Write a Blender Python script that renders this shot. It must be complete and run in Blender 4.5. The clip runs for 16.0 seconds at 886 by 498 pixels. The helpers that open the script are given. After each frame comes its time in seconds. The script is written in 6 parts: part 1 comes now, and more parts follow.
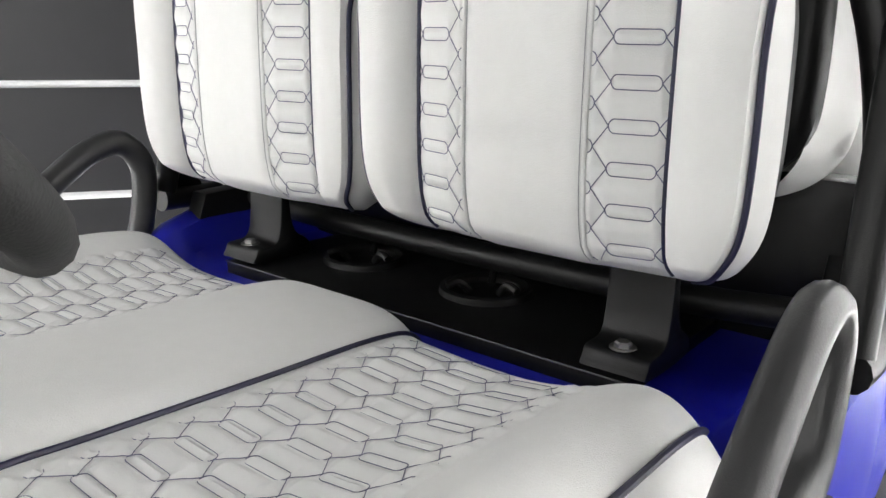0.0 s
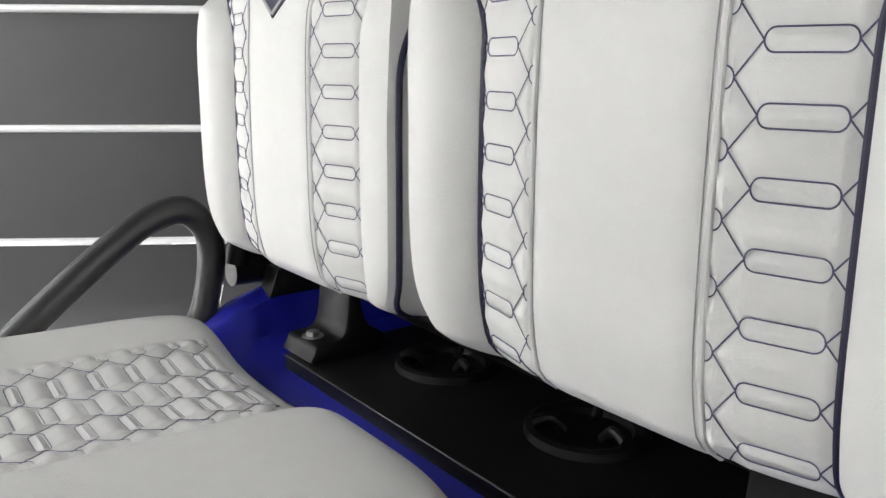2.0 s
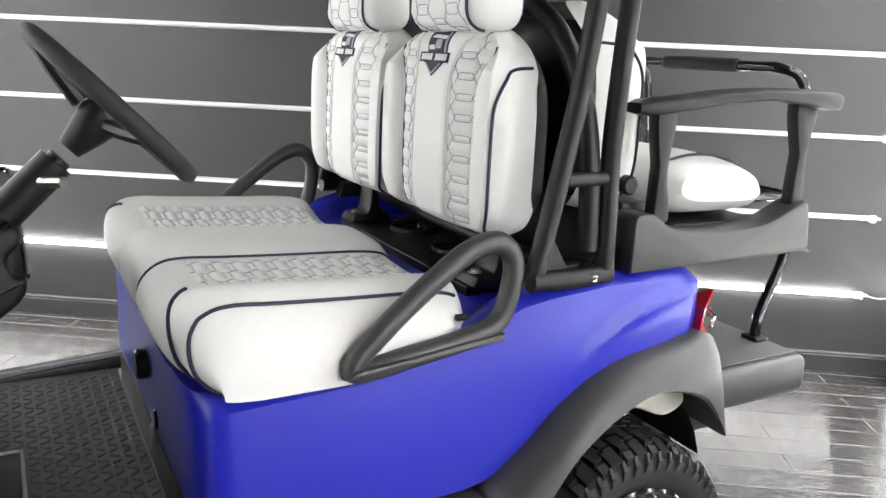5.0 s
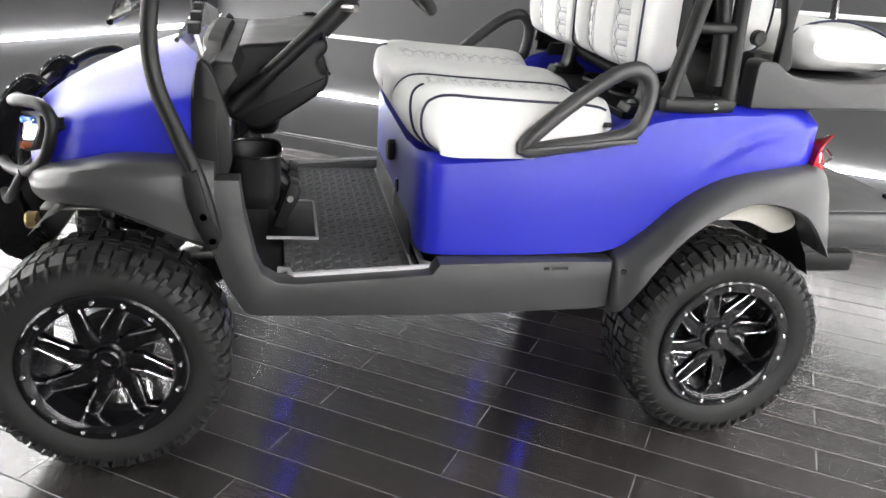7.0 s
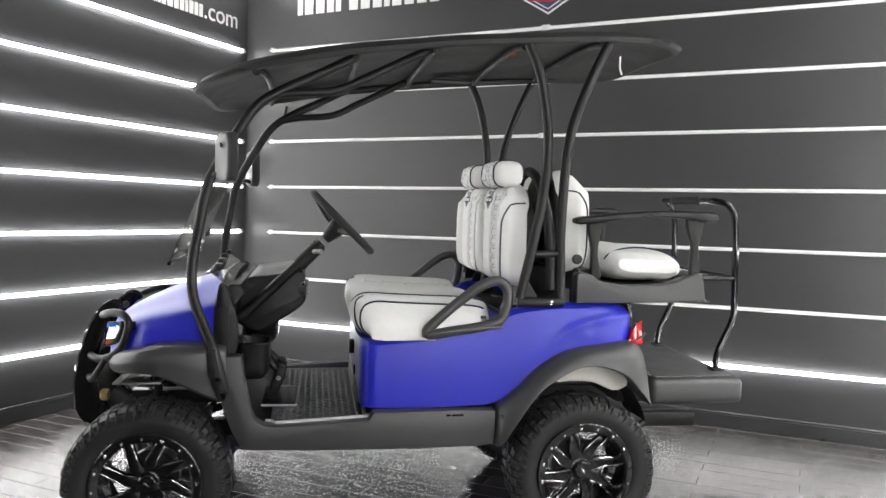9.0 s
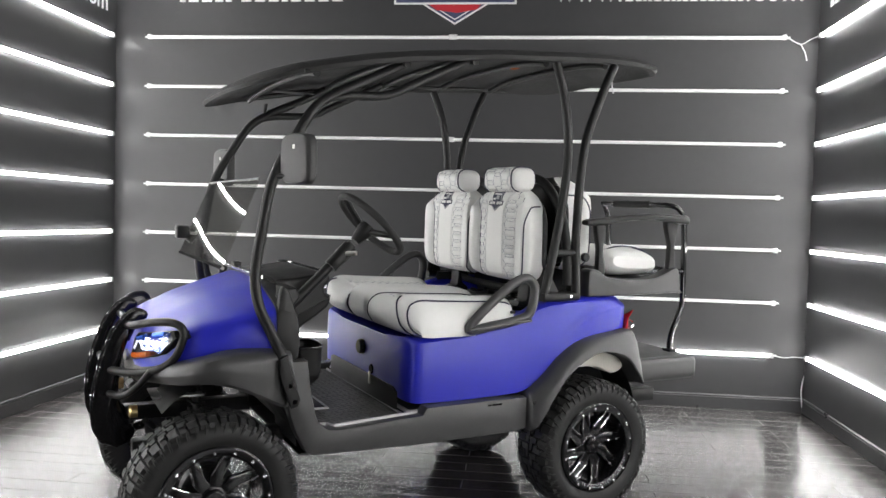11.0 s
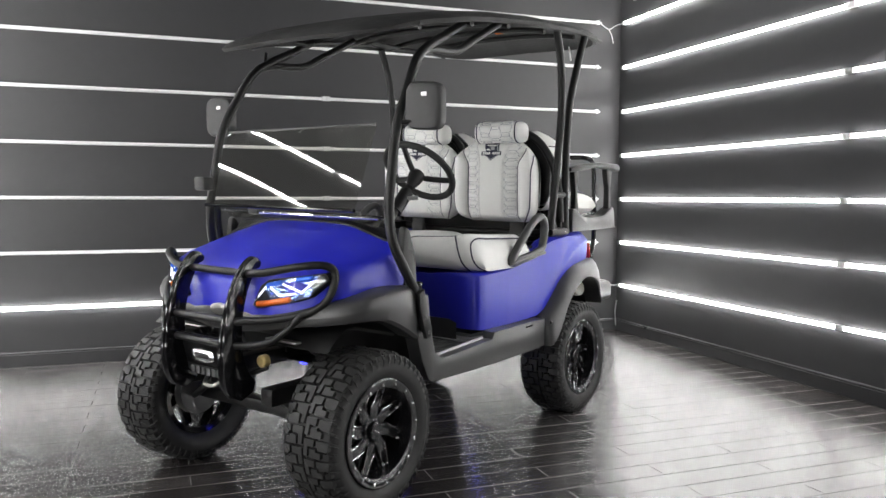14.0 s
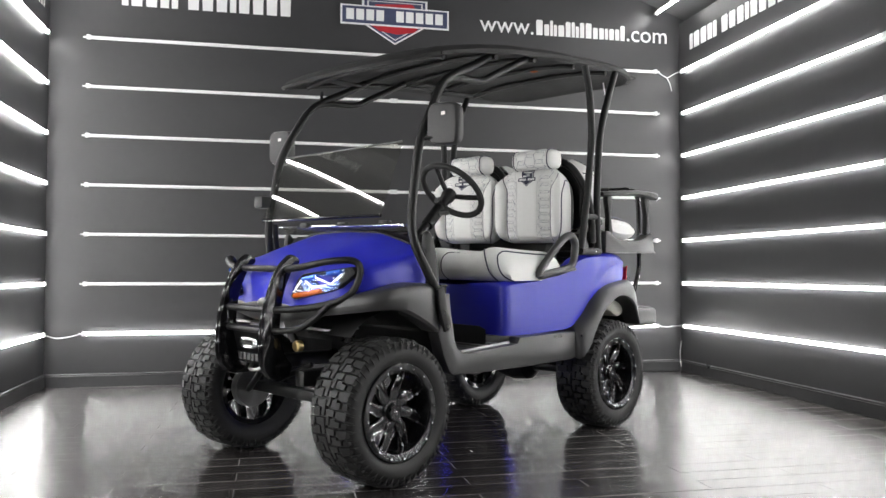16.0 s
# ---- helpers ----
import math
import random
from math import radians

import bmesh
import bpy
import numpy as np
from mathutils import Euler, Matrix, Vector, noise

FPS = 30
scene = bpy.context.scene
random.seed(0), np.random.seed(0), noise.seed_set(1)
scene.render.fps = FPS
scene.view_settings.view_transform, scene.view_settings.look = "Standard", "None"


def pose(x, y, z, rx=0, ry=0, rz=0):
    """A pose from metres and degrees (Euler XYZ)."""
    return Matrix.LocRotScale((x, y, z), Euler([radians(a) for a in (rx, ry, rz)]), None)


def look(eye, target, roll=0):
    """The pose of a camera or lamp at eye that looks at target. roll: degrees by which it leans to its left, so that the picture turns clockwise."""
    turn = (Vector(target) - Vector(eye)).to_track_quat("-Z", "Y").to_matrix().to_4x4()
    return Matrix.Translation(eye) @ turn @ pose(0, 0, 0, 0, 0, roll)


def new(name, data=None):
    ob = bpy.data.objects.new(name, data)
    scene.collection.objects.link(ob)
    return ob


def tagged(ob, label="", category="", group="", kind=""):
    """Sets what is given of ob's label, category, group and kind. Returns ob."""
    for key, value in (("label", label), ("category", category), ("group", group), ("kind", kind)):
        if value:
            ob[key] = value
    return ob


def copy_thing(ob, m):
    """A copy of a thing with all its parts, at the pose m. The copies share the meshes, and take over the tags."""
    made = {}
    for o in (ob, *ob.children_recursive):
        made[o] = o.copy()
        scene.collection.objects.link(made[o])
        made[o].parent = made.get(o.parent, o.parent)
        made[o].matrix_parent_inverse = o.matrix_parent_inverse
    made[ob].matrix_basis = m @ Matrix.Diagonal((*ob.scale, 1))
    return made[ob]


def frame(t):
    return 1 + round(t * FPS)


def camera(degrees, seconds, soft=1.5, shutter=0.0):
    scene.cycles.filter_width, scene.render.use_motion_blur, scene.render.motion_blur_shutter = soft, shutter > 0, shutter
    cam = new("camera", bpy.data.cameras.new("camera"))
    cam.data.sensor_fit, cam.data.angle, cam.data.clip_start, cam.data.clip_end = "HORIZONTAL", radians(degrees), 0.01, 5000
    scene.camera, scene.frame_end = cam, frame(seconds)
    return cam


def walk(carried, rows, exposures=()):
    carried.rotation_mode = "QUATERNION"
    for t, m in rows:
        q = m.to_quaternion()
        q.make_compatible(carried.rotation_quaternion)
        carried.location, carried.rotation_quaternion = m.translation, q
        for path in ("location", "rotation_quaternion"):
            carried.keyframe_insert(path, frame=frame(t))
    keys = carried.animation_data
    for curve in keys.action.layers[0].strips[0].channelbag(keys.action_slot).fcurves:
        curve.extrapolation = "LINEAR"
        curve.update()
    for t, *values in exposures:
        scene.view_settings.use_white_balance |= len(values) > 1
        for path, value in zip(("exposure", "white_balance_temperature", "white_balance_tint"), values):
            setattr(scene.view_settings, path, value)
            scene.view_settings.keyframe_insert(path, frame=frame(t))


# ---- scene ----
cam = camera(59.4, 16.0)
PATH = [
    (0, (-1.009, -0.673, 1.246), (0.495, 0.548, 0.752), 0.3),
    (0.5, (-0.855, -0.482, 1.21), (0.65, 0.716, 0.662), 1.8),
    (1, (-0.787, -0.421, 1.223), (0.682, 0.806, 0.642), 1.1),
    (1.5, (-0.739, -0.476, 1.262), (0.541, 0.961, 0.716), -1.3),
    (2, (-0.744, -0.565, 1.276), (0.462, 0.975, 0.862), 0.1),
    (2.5, (-0.854, -0.676, 1.329), (0.482, 0.779, 1.013), -0.5),
    (3, (-0.957, -0.823, 1.376), (0.449, 0.576, 1.119), -0.8),
    (3.2, (-0.961, -0.889, 1.381), (0.403, 0.552, 1.128), -0.6),
    (5.3, (-1.147, -1.844, 1.334), (-0.351, -0.089, 0.799), 3.2),
    (5.5, (-1.151, -1.948, 1.285), (-0.503, -0.156, 0.676), 3.4),
    (6, (-1.211, -2.095, 1.272), (-0.716, -0.326, 0.48), 3.8),
    (6.5, (-1.295, -2.232, 1.266), (-0.782, -0.48, 0.449), 4.6),
    (7, (-1.233, -2.381, 1.288), (-0.832, -0.553, 0.581), 4.0),
    (7.5, (-1.133, -2.625, 1.304), (-0.888, -0.696, 0.835), 2.0),
    (8, (-1.15, -2.986, 1.326), (-0.879, -1.018, 1.095), 1.4),
    (8.5, (-1.113, -3.278, 1.346), (-0.803, -1.304, 1.249), 1.5),
    (9, (-1.076, -3.505, 1.302), (-0.749, -1.534, 1.217), 1.4),
    (9.2, (-1.08, -3.576, 1.239), (-0.756, -1.605, 1.138), 1.2),
    (11.3, (-2.427, -3.137, 1.3), (-1.393, -1.426, 1.231), 1.4),
    (11.5, (-2.522, -3.022, 1.298), (-1.437, -1.342, 1.233), 1.2),
    (12, (-2.753, -2.765, 1.307), (-1.473, -1.229, 1.256), 0.5),
    (12.5, (-3.082, -2.59, 1.29), (-1.617, -1.229, 1.228), 0.8),
    (13, (-3.437, -2.573, 1.262), (-1.907, -1.289, 1.171), 1.0),
    (13.5, (-3.661, -2.467, 1.217), (-2.077, -1.253, 1.08), 0.1),
    (14, (-3.779, -2.385, 1.15), (-2.155, -1.225, 1.016), 0.2),
    (14.5, (-3.835, -2.504, 1.008), (-2.269, -1.262, 0.936), 0.5),
    (15, (-3.88, -2.658, 0.906), (-2.392, -1.321, 0.926), 0.3),
    (15.5, (-3.885, -2.796, 0.872), (-2.431, -1.424, 0.934), 0.0),
    (16, (-3.809, -2.866, 0.859), (-2.355, -1.493, 0.918), 0.1),
]
walk(cam, [(t, look(eye, target, roll)) for t, eye, target, roll in PATH],
     exposures=[(0.0, 0.48), (2.0, 0.44), (3.2, 0.27), (5.3, 0.55), (6.0, 0.7), (7.0, 0.75), (8.0, 0.3), (9.0, 0.1), (11.3, 0.0), (16.0, 0.0)])


# ---- light ----
world = bpy.data.worlds.new("world")
scene.world = world
world.use_nodes = True
world.node_tree.nodes["Background"].inputs[0].default_value = (0.02, 0.02, 0.022, 1)
world.node_tree.nodes["Background"].inputs[1].default_value = 0.3
scene.view_settings.exposure = 0.0
TUBE_POWER = 43.0


# ---- materials ----
def material(name, colour, rough=0.5, metal=0.0, vary=0.12, scale=8.0, bump=0.0, bump_scale=200.0, stretch=(1, 1, 1),
             rough_vary=0.08, spec=0.5, coat=0.0, object_random=0.0, coat_rough=0.05):
    m = bpy.data.materials.new(name)
    m.use_nodes = True
    n, l = m.node_tree.nodes, m.node_tree.links
    p = n["Principled BSDF"]
    p.inputs["Roughness"].default_value = rough
    p.inputs["Metallic"].default_value = metal
    p.inputs["Specular IOR Level"].default_value = spec
    p.inputs["Coat Weight"].default_value = coat
    p.inputs["Coat Roughness"].default_value = coat_rough
    tc = n.new("ShaderNodeTexCoord")
    mp = n.new("ShaderNodeMapping")
    mp.inputs["Scale"].default_value = stretch
    l.new(tc.outputs["Object"], mp.inputs["Vector"])
    big = n.new("ShaderNodeTexNoise")
    big.inputs["Scale"].default_value = scale
    big.inputs["Detail"].default_value = 5
    l.new(mp.outputs["Vector"], big.inputs["Vector"])
    fine = n.new("ShaderNodeTexNoise")
    fine.inputs["Scale"].default_value = scale * 14
    fine.inputs["Detail"].default_value = 3
    l.new(mp.outputs["Vector"], fine.inputs["Vector"])
    mix = n.new("ShaderNodeMath")
    mix.operation = "ADD"
    l.new(big.outputs["Fac"], mix.inputs[0])
    l.new(fine.outputs["Fac"], mix.inputs[1])
    rng = n.new("ShaderNodeMapRange")
    rng.inputs["From Min"].default_value, rng.inputs["From Max"].default_value = 0.6, 1.4
    rng.inputs["To Min"].default_value, rng.inputs["To Max"].default_value = 1 - vary, 1 + vary
    l.new(mix.outputs[0], rng.inputs["Value"])
    col = n.new("ShaderNodeVectorMath")
    col.operation = "SCALE"
    col.inputs[0].default_value = colour
    val = rng.outputs["Result"]
    if object_random:
        oi = n.new("ShaderNodeObjectInfo")
        r2 = n.new("ShaderNodeMapRange")
        r2.inputs["To Min"].default_value, r2.inputs["To Max"].default_value = 1 - object_random, 1 + object_random
        l.new(oi.outputs["Random"], r2.inputs["Value"])
        mul = n.new("ShaderNodeMath")
        mul.operation = "MULTIPLY"
        l.new(val, mul.inputs[0])
        l.new(r2.outputs["Result"], mul.inputs[1])
        val = mul.outputs[0]
    l.new(val, col.inputs["Scale"])
    l.new(col.outputs[0], p.inputs["Base Color"])
    rr = n.new("ShaderNodeMapRange")
    rr.inputs["From Min"].default_value, rr.inputs["From Max"].default_value = 0.3, 0.7
    rr.inputs["To Min"].default_value, rr.inputs["To Max"].default_value = max(rough - rough_vary, 0.01), rough + rough_vary
    l.new(big.outputs["Fac"], rr.inputs["Value"])
    l.new(rr.outputs["Result"], p.inputs["Roughness"])
    if bump:
        bn = n.new("ShaderNodeTexNoise")
        bn.inputs["Scale"].default_value = bump_scale
        bn.inputs["Detail"].default_value = 4
        l.new(mp.outputs["Vector"], bn.inputs["Vector"])
        b = n.new("ShaderNodeBump")
        b.inputs["Strength"].default_value = bump
        b.inputs["Distance"].default_value = 0.002
        l.new(bn.outputs["Fac"], b.inputs["Height"])
        l.new(b.outputs["Normal"], p.inputs["Normal"])
    return m


def glow(name, colour, strength):
    m = bpy.data.materials.new(name)
    m.use_nodes = True
    p = m.node_tree.nodes["Principled BSDF"]
    p.inputs["Base Color"].default_value = (0.8, 0.8, 0.8, 1)
    p.inputs["Emission Color"].default_value = (*colour, 1)
    p.inputs["Emission Strength"].default_value = strength
    return m


def glass(name, tint, rough=0.0):
    m = bpy.data.materials.new(name)
    m.use_nodes = True
    n, l = m.node_tree.nodes, m.node_tree.links
    n.remove(n["Principled BSDF"])
    tr = n.new("ShaderNodeBsdfTransparent")
    tr.inputs[0].default_value = (*tint, 1)
    gl = n.new("ShaderNodeBsdfGlossy")
    gl.inputs["Roughness"].default_value = rough
    lw = n.new("ShaderNodeLayerWeight")
    lw.inputs["Blend"].default_value = 0.5
    pw = n.new("ShaderNodeMath")
    pw.operation = "POWER"
    pw.inputs[1].default_value = 4.0
    l.new(lw.outputs["Facing"], pw.inputs[0])
    fr = n.new("ShaderNodeMath")
    fr.operation = "MULTIPLY_ADD"
    fr.inputs[1].default_value, fr.inputs[2].default_value = 0.9, 0.05
    l.new(pw.outputs[0], fr.inputs[0])
    mx = n.new("ShaderNodeMixShader")
    l.new(fr.outputs[0], mx.inputs[0])
    l.new(tr.outputs[0], mx.inputs[1])
    l.new(gl.outputs[0], mx.inputs[2])
    l.new(mx.outputs[0], n["Material Output"].inputs["Surface"])
    return m


def floor_wood():
    m = material("floor_wood", (0.030, 0.0265, 0.026), 0.24, vary=0.45, scale=3.0, stretch=(0.6, 9, 9), rough_vary=0.004,
                 object_random=0.35, spec=1.0)
    n, l = m.node_tree.nodes, m.node_tree.links
    p = n["Principled BSDF"]
    tc = n.new("ShaderNodeTexCoord")
    oi = n.new("ShaderNodeObjectInfo")
    add = n.new("ShaderNodeVectorMath")
    l.new(tc.outputs["Object"], add.inputs[0])
    comb = n.new("ShaderNodeCombineXYZ")
    k = n.new("ShaderNodeMath")
    k.operation = "MULTIPLY"
    k.inputs[1].default_value = 37.0
    l.new(oi.outputs["Random"], k.inputs[0])
    l.new(k.outputs[0], comb.inputs[0])
    l.new(k.outputs[0], comb.inputs[1])
    l.new(comb.outputs[0], add.inputs[1])
    mp = n.new("ShaderNodeMapping")
    mp.inputs["Scale"].default_value = (0.12, 30, 1)
    l.new(add.outputs[0], mp.inputs["Vector"])
    w = n.new("ShaderNodeTexNoise")
    w.inputs["Scale"].default_value = 1.5
    w.inputs["Detail"].default_value = 1
    l.new(mp.outputs["Vector"], w.inputs["Vector"])
    b = n.new("ShaderNodeBump")
    b.inputs["Strength"].default_value = 1.0
    b.inputs["Distance"].default_value = 0.00003
    l.new(w.outputs["Fac"], b.inputs["Height"])
    l.new(b.outputs["Normal"], p.inputs["Normal"])
    # scraped along the boards: gloss spreads across them
    p.inputs["IOR"].default_value = 1.5
    p.inputs["Anisotropic"].default_value = 0.92
    across = n.new("ShaderNodeCombineXYZ")
    across.inputs[0].default_value, across.inputs[1].default_value = 0.5647, 0.8253
    l.new(across.outputs[0], p.inputs["Tangent"])
    return m


BLUE = material("satin_blue_paint", (0.014, 0.018, 0.41), 0.36, vary=0.05, scale=3, rough_vary=0.03, bump=0.04, bump_scale=900, spec=0.6)
VINYL = material("white_vinyl", (0.74, 0.738, 0.725), 0.52, vary=0.025, scale=4, bump=0.22, bump_scale=700, rough_vary=0.05)
VINYL_GREY = material("pale_grey_vinyl", (0.36, 0.36, 0.38), 0.5, vary=0.03, scale=4, bump=0.22, bump_scale=700)
MESH_VINYL = material("white_textured_vinyl", (0.78, 0.775, 0.76), 0.5, vary=0.03, scale=6, bump=0.5, bump_scale=450)
PIPING = material("navy_piping", (0.008, 0.008, 0.035), 0.45, vary=0.1, scale=30)
THREAD = material("navy_thread", (0.09, 0.09, 0.17), 0.7, vary=0.3, scale=60)
NAVY = material("navy_embroidery", (0.012, 0.013, 0.04), 0.7, vary=0.25, scale=60, bump=0.4, bump_scale=900)
BLACK = material("black_plastic", (0.005, 0.005, 0.0053), 0.42, vary=0.15, scale=6, bump=0.12, bump_scale=500, spec=0.32)
TRIM = material("charcoal_moulded_plastic", (0.040, 0.040, 0.041), 0.34, vary=0.1, scale=5, bump=0.15, bump_scale=600, rough_vary=0.06)
TUBE = material("black_powder_coat", (0.007, 0.007, 0.0073), 0.40, vary=0.12, scale=10, bump=0.12, bump_scale=700, spec=0.32)
GLOSS = material("gloss_black_paint", (0.006, 0.006, 0.007), 0.1, vary=0.1, scale=10, spec=0.6, rough_vary=0.02)
ALU = material("machined_aluminium", (0.75, 0.75, 0.76), 0.22, metal=1.0, vary=0.06, scale=30)
STEEL = material("grey_zinc_steel", (0.42, 0.41, 0.40), 0.38, metal=1.0, vary=0.2, scale=15)
RUBBER = material("tyre_rubber", (0.020, 0.020, 0.0203), 0.5, vary=0.25, scale=14, bump=0.25, bump_scale=300, rough_vary=0.1, spec=0.28)
GRIP = material("black_foam_grip", (0.012, 0.012, 0.012), 0.7, vary=0.2, scale=20, bump=0.3, bump_scale=500)
MAT = material("black_rubber_mat", (0.08, 0.08, 0.081), 0.42, vary=0.2, scale=9, bump=0.2, bump_scale=400)
EDGE = material("pale_grey_mat_edging", (0.45, 0.45, 0.46), 0.5, vary=0.1, scale=12)
FABRIC = material("black_canopy_fabric", (0.022, 0.022, 0.0225), 0.65, vary=0.15, scale=6, bump=0.4, bump_scale=900, spec=0.32)
WALLM = material("charcoal_wall_paint", (0.036, 0.036, 0.038), 0.42, vary=0.06, scale=1.2, bump=0.25, bump_scale=180, rough_vary=0.05)
CEILM = material("dark_grey_ceiling_paint", (0.06, 0.06, 0.062), 0.6, vary=0.06, scale=1.2, bump=0.2, bump_scale=150)
BASEM = material("charcoal_baseboard_paint", (0.032, 0.032, 0.034), 0.35, vary=0.08, scale=2)
WOOD = floor_wood()
JOINT = material("pale_board_edge", (0.13, 0.128, 0.125), 0.5, vary=0.4, scale=6)
LIT = glow("lit_led_tube", (0.995, 0.99, 0.972), TUBE_POWER)
UNLIT = material("frosted_tube_plastic", (0.82, 0.82, 0.82), 0.35, vary=0.04, scale=4)
CAPW = material("white_end_cap", (0.7, 0.7, 0.7), 0.4, vary=0.05)
WHITE = material("white_lettering_vinyl", (0.78, 0.78, 0.78), 0.45, vary=0.04, scale=3)
RED = material("red_lettering_vinyl", (0.45, 0.02, 0.03), 0.45, vary=0.08, scale=5)
SLATE = material("slate_blue_vinyl", (0.05, 0.06, 0.12), 0.45, vary=0.08, scale=5)
LENS_RED = material("red_lamp_lens", (0.55, 0.01, 0.015), 0.12, vary=0.1, scale=20, coat=0.6)
CHROME = material("bright_chrome", (0.85, 0.85, 0.87), 0.08, metal=1.0, vary=0.02)
AMBER = material("amber_reflector", (0.6, 0.13, 0.02), 0.2, vary=0.1)
BLUELENS = material("blue_tinted_reflector", (0.05, 0.16, 0.75), 0.12, metal=0.4, vary=0.1)
BLUECHROME = material("blue_tinted_chrome", (0.32, 0.42, 0.80), 0.12, metal=1.0, vary=0.05)
LAMP = glow("daytime_running_lamp", (0.9, 0.95, 1.0), 2.0)
UNDERGLOW = glow("blue_underglow_lens", (0.015, 0.015, 1.0), 14.0)
SHIELD = glass("smoked_acrylic", (0.90, 0.90, 0.87))
CLEAR = glass("clear_lamp_lens", (0.95, 0.95, 0.97))
MIRROR = material("mirror_glass", (0.8, 0.8, 0.8), 0.03, metal=1.0, vary=0.0, rough_vary=0.005)
CREAM = material("cream_painted_liner", (0.62, 0.60, 0.54), 0.5, vary=0.08, scale=10)
BRASS = material("brass_coloured_fitting", (0.55, 0.42, 0.2), 0.3, metal=1.0, vary=0.1)


# ---- mesh helpers ----
def link(name, bm, mat, parent=None, label="", smooth=True, at=None):
    me = bpy.data.meshes.new(name)
    bm.normal_update()
    bm.to_mesh(me)
    bm.free()
    mats = mat if isinstance(mat, (list, tuple)) else [mat]
    for x in mats:
        me.materials.append(x)
    if smooth:
        me.polygons.foreach_set("use_smooth", [True] * len(me.polygons))
        me.set_sharp_from_angle(angle=radians(38))
    ob = new(name, me)
    if parent is not None:
        ob.parent = parent
    if at is not None:
        ob.matrix_basis = at
    if label:
        ob["label"] = label
    return ob


def part(name, bm, mat, parent, label="", smooth=True, at=None):
    return link(name, bm, mat, parent, label, smooth, at)


def mirrored(bm):
    """A copy of bm mirrored in the plane y = 0."""
    c = bm.copy()
    for v in c.verts:
        v.co.y = -v.co.y
    bmesh.ops.reverse_faces(c, faces=c.faces[:])
    return c


def both(name, bm, mat, parent, label="", smooth=True):
    c = mirrored(bm)
    a = part(name, bm, mat, parent, label, smooth)
    b = part(name, c, mat, parent, label, smooth)
    return a, b


def smooth_path(pts, steps=6):
    P = [Vector(p) for p in pts]
    out = []
    for i in range(len(P) - 1):
        p0, p1, p2, p3 = P[max(i - 1, 0)], P[i], P[i + 1], P[min(i + 2, len(P) - 1)]
        for k in range(steps):
            t = k / steps
            out.append(0.5 * ((2 * p1) + (p2 - p0) * t + (2 * p0 - 5 * p1 + 4 * p2 - p3) * t * t + (3 * p1 - p0 - 3 * p2 + p3) * t ** 3))
    out.append(P[-1])
    return out


def sweep(bm, pts, r, sides=10, closed=False, flat=1.0, cap=True):
    """A round bar of radius r (a number, or one per point) along pts."""
    n = len(pts)
    P = [Vector(p) for p in pts]
    rings = []
    ref = None
    for i in range(n):
        a = P[(i - 1) % n] if closed else P[max(i - 1, 0)]
        b = P[(i + 1) % n] if closed else P[min(i + 1, n - 1)]
        t = (b - a).normalized()
        if ref is None:
            ref = t.orthogonal().normalized() if abs(t.z) > 0.9 else t.cross(Vector((0, 0, 1))).normalized()
        ref = (ref - t * ref.dot(t)).normalized()
        up = t.cross(ref)
        rr = r[i] if isinstance(r, (list, tuple)) else r
        rings.append([bm.verts.new(P[i] + rr * (math.cos(2 * math.pi * k / sides) * ref + flat * math.sin(2 * math.pi * k / sides) * up)) for k in range(sides)])
    for i in range(n if closed else n - 1):
        A, B = rings[i], rings[(i + 1) % n]
        for k in range(sides):
            bm.faces.new((A[k], A[(k + 1) % sides], B[(k + 1) % sides], B[k]))
    if cap and not closed:
        bm.faces.new(rings[0][::-1])
        bm.faces.new(rings[-1])
    return bm


def bar(pts, r, sides=10, steps=6, closed=False):
    bm = bmesh.new()
    if closed:
        p = [Vector(q) for q in pts]
        m = smooth_path([p[-1]] + p + [p[0], p[1]], steps)
        pts = m[steps:-steps - 1]
    else:
        pts = smooth_path(pts, steps) if steps > 1 else pts
    sweep(bm, pts, r, sides, closed)
    bmesh.ops.recalc_face_normals(bm, faces=bm.faces[:])
    return bm


def box(x0, x1, y0, y1, z0, z1, bevel=0.0, seg=2, bm=None):
    bm = bm or bmesh.new()
    g = bmesh.ops.create_cube(bm, size=1.0)
    for v in g["verts"]:
        v.co = Vector(((x0 + x1) / 2 + v.co.x * (x1 - x0), (y0 + y1) / 2 + v.co.y * (y1 - y0), (z0 + z1) / 2 + v.co.z * (z1 - z0)))
    if bevel:
        es = list({e for v in g["verts"] for e in v.link_edges})
        bmesh.ops.bevel(bm, geom=es, offset=bevel, segments=seg, affect="EDGES", profile=0.5)
    return bm


def prism(outline, y0, y1, bevel=0.0, seg=2, bm=None):
    """The (x, z) outline drawn out from y0 to y1."""
    bm = bm or bmesh.new()
    a = [bm.verts.new((x, y0, z)) for x, z in outline]
    b = [bm.verts.new((x, y1, z)) for x, z in outline]
    n = len(outline)
    f = [bm.faces.new(a), bm.faces.new(b[::-1])]
    for i in range(n):
        f.append(bm.faces.new((a[i], b[i], b[(i + 1) % n], a[(i + 1) % n])))
    bmesh.ops.recalc_face_normals(bm, faces=f)
    if bevel:
        es = [e for e in f[0].edges] + [e for e in f[1].edges]
        bmesh.ops.bevel(bm, geom=es, offset=bevel, segments=seg, affect="EDGES", profile=0.5)
    return bm


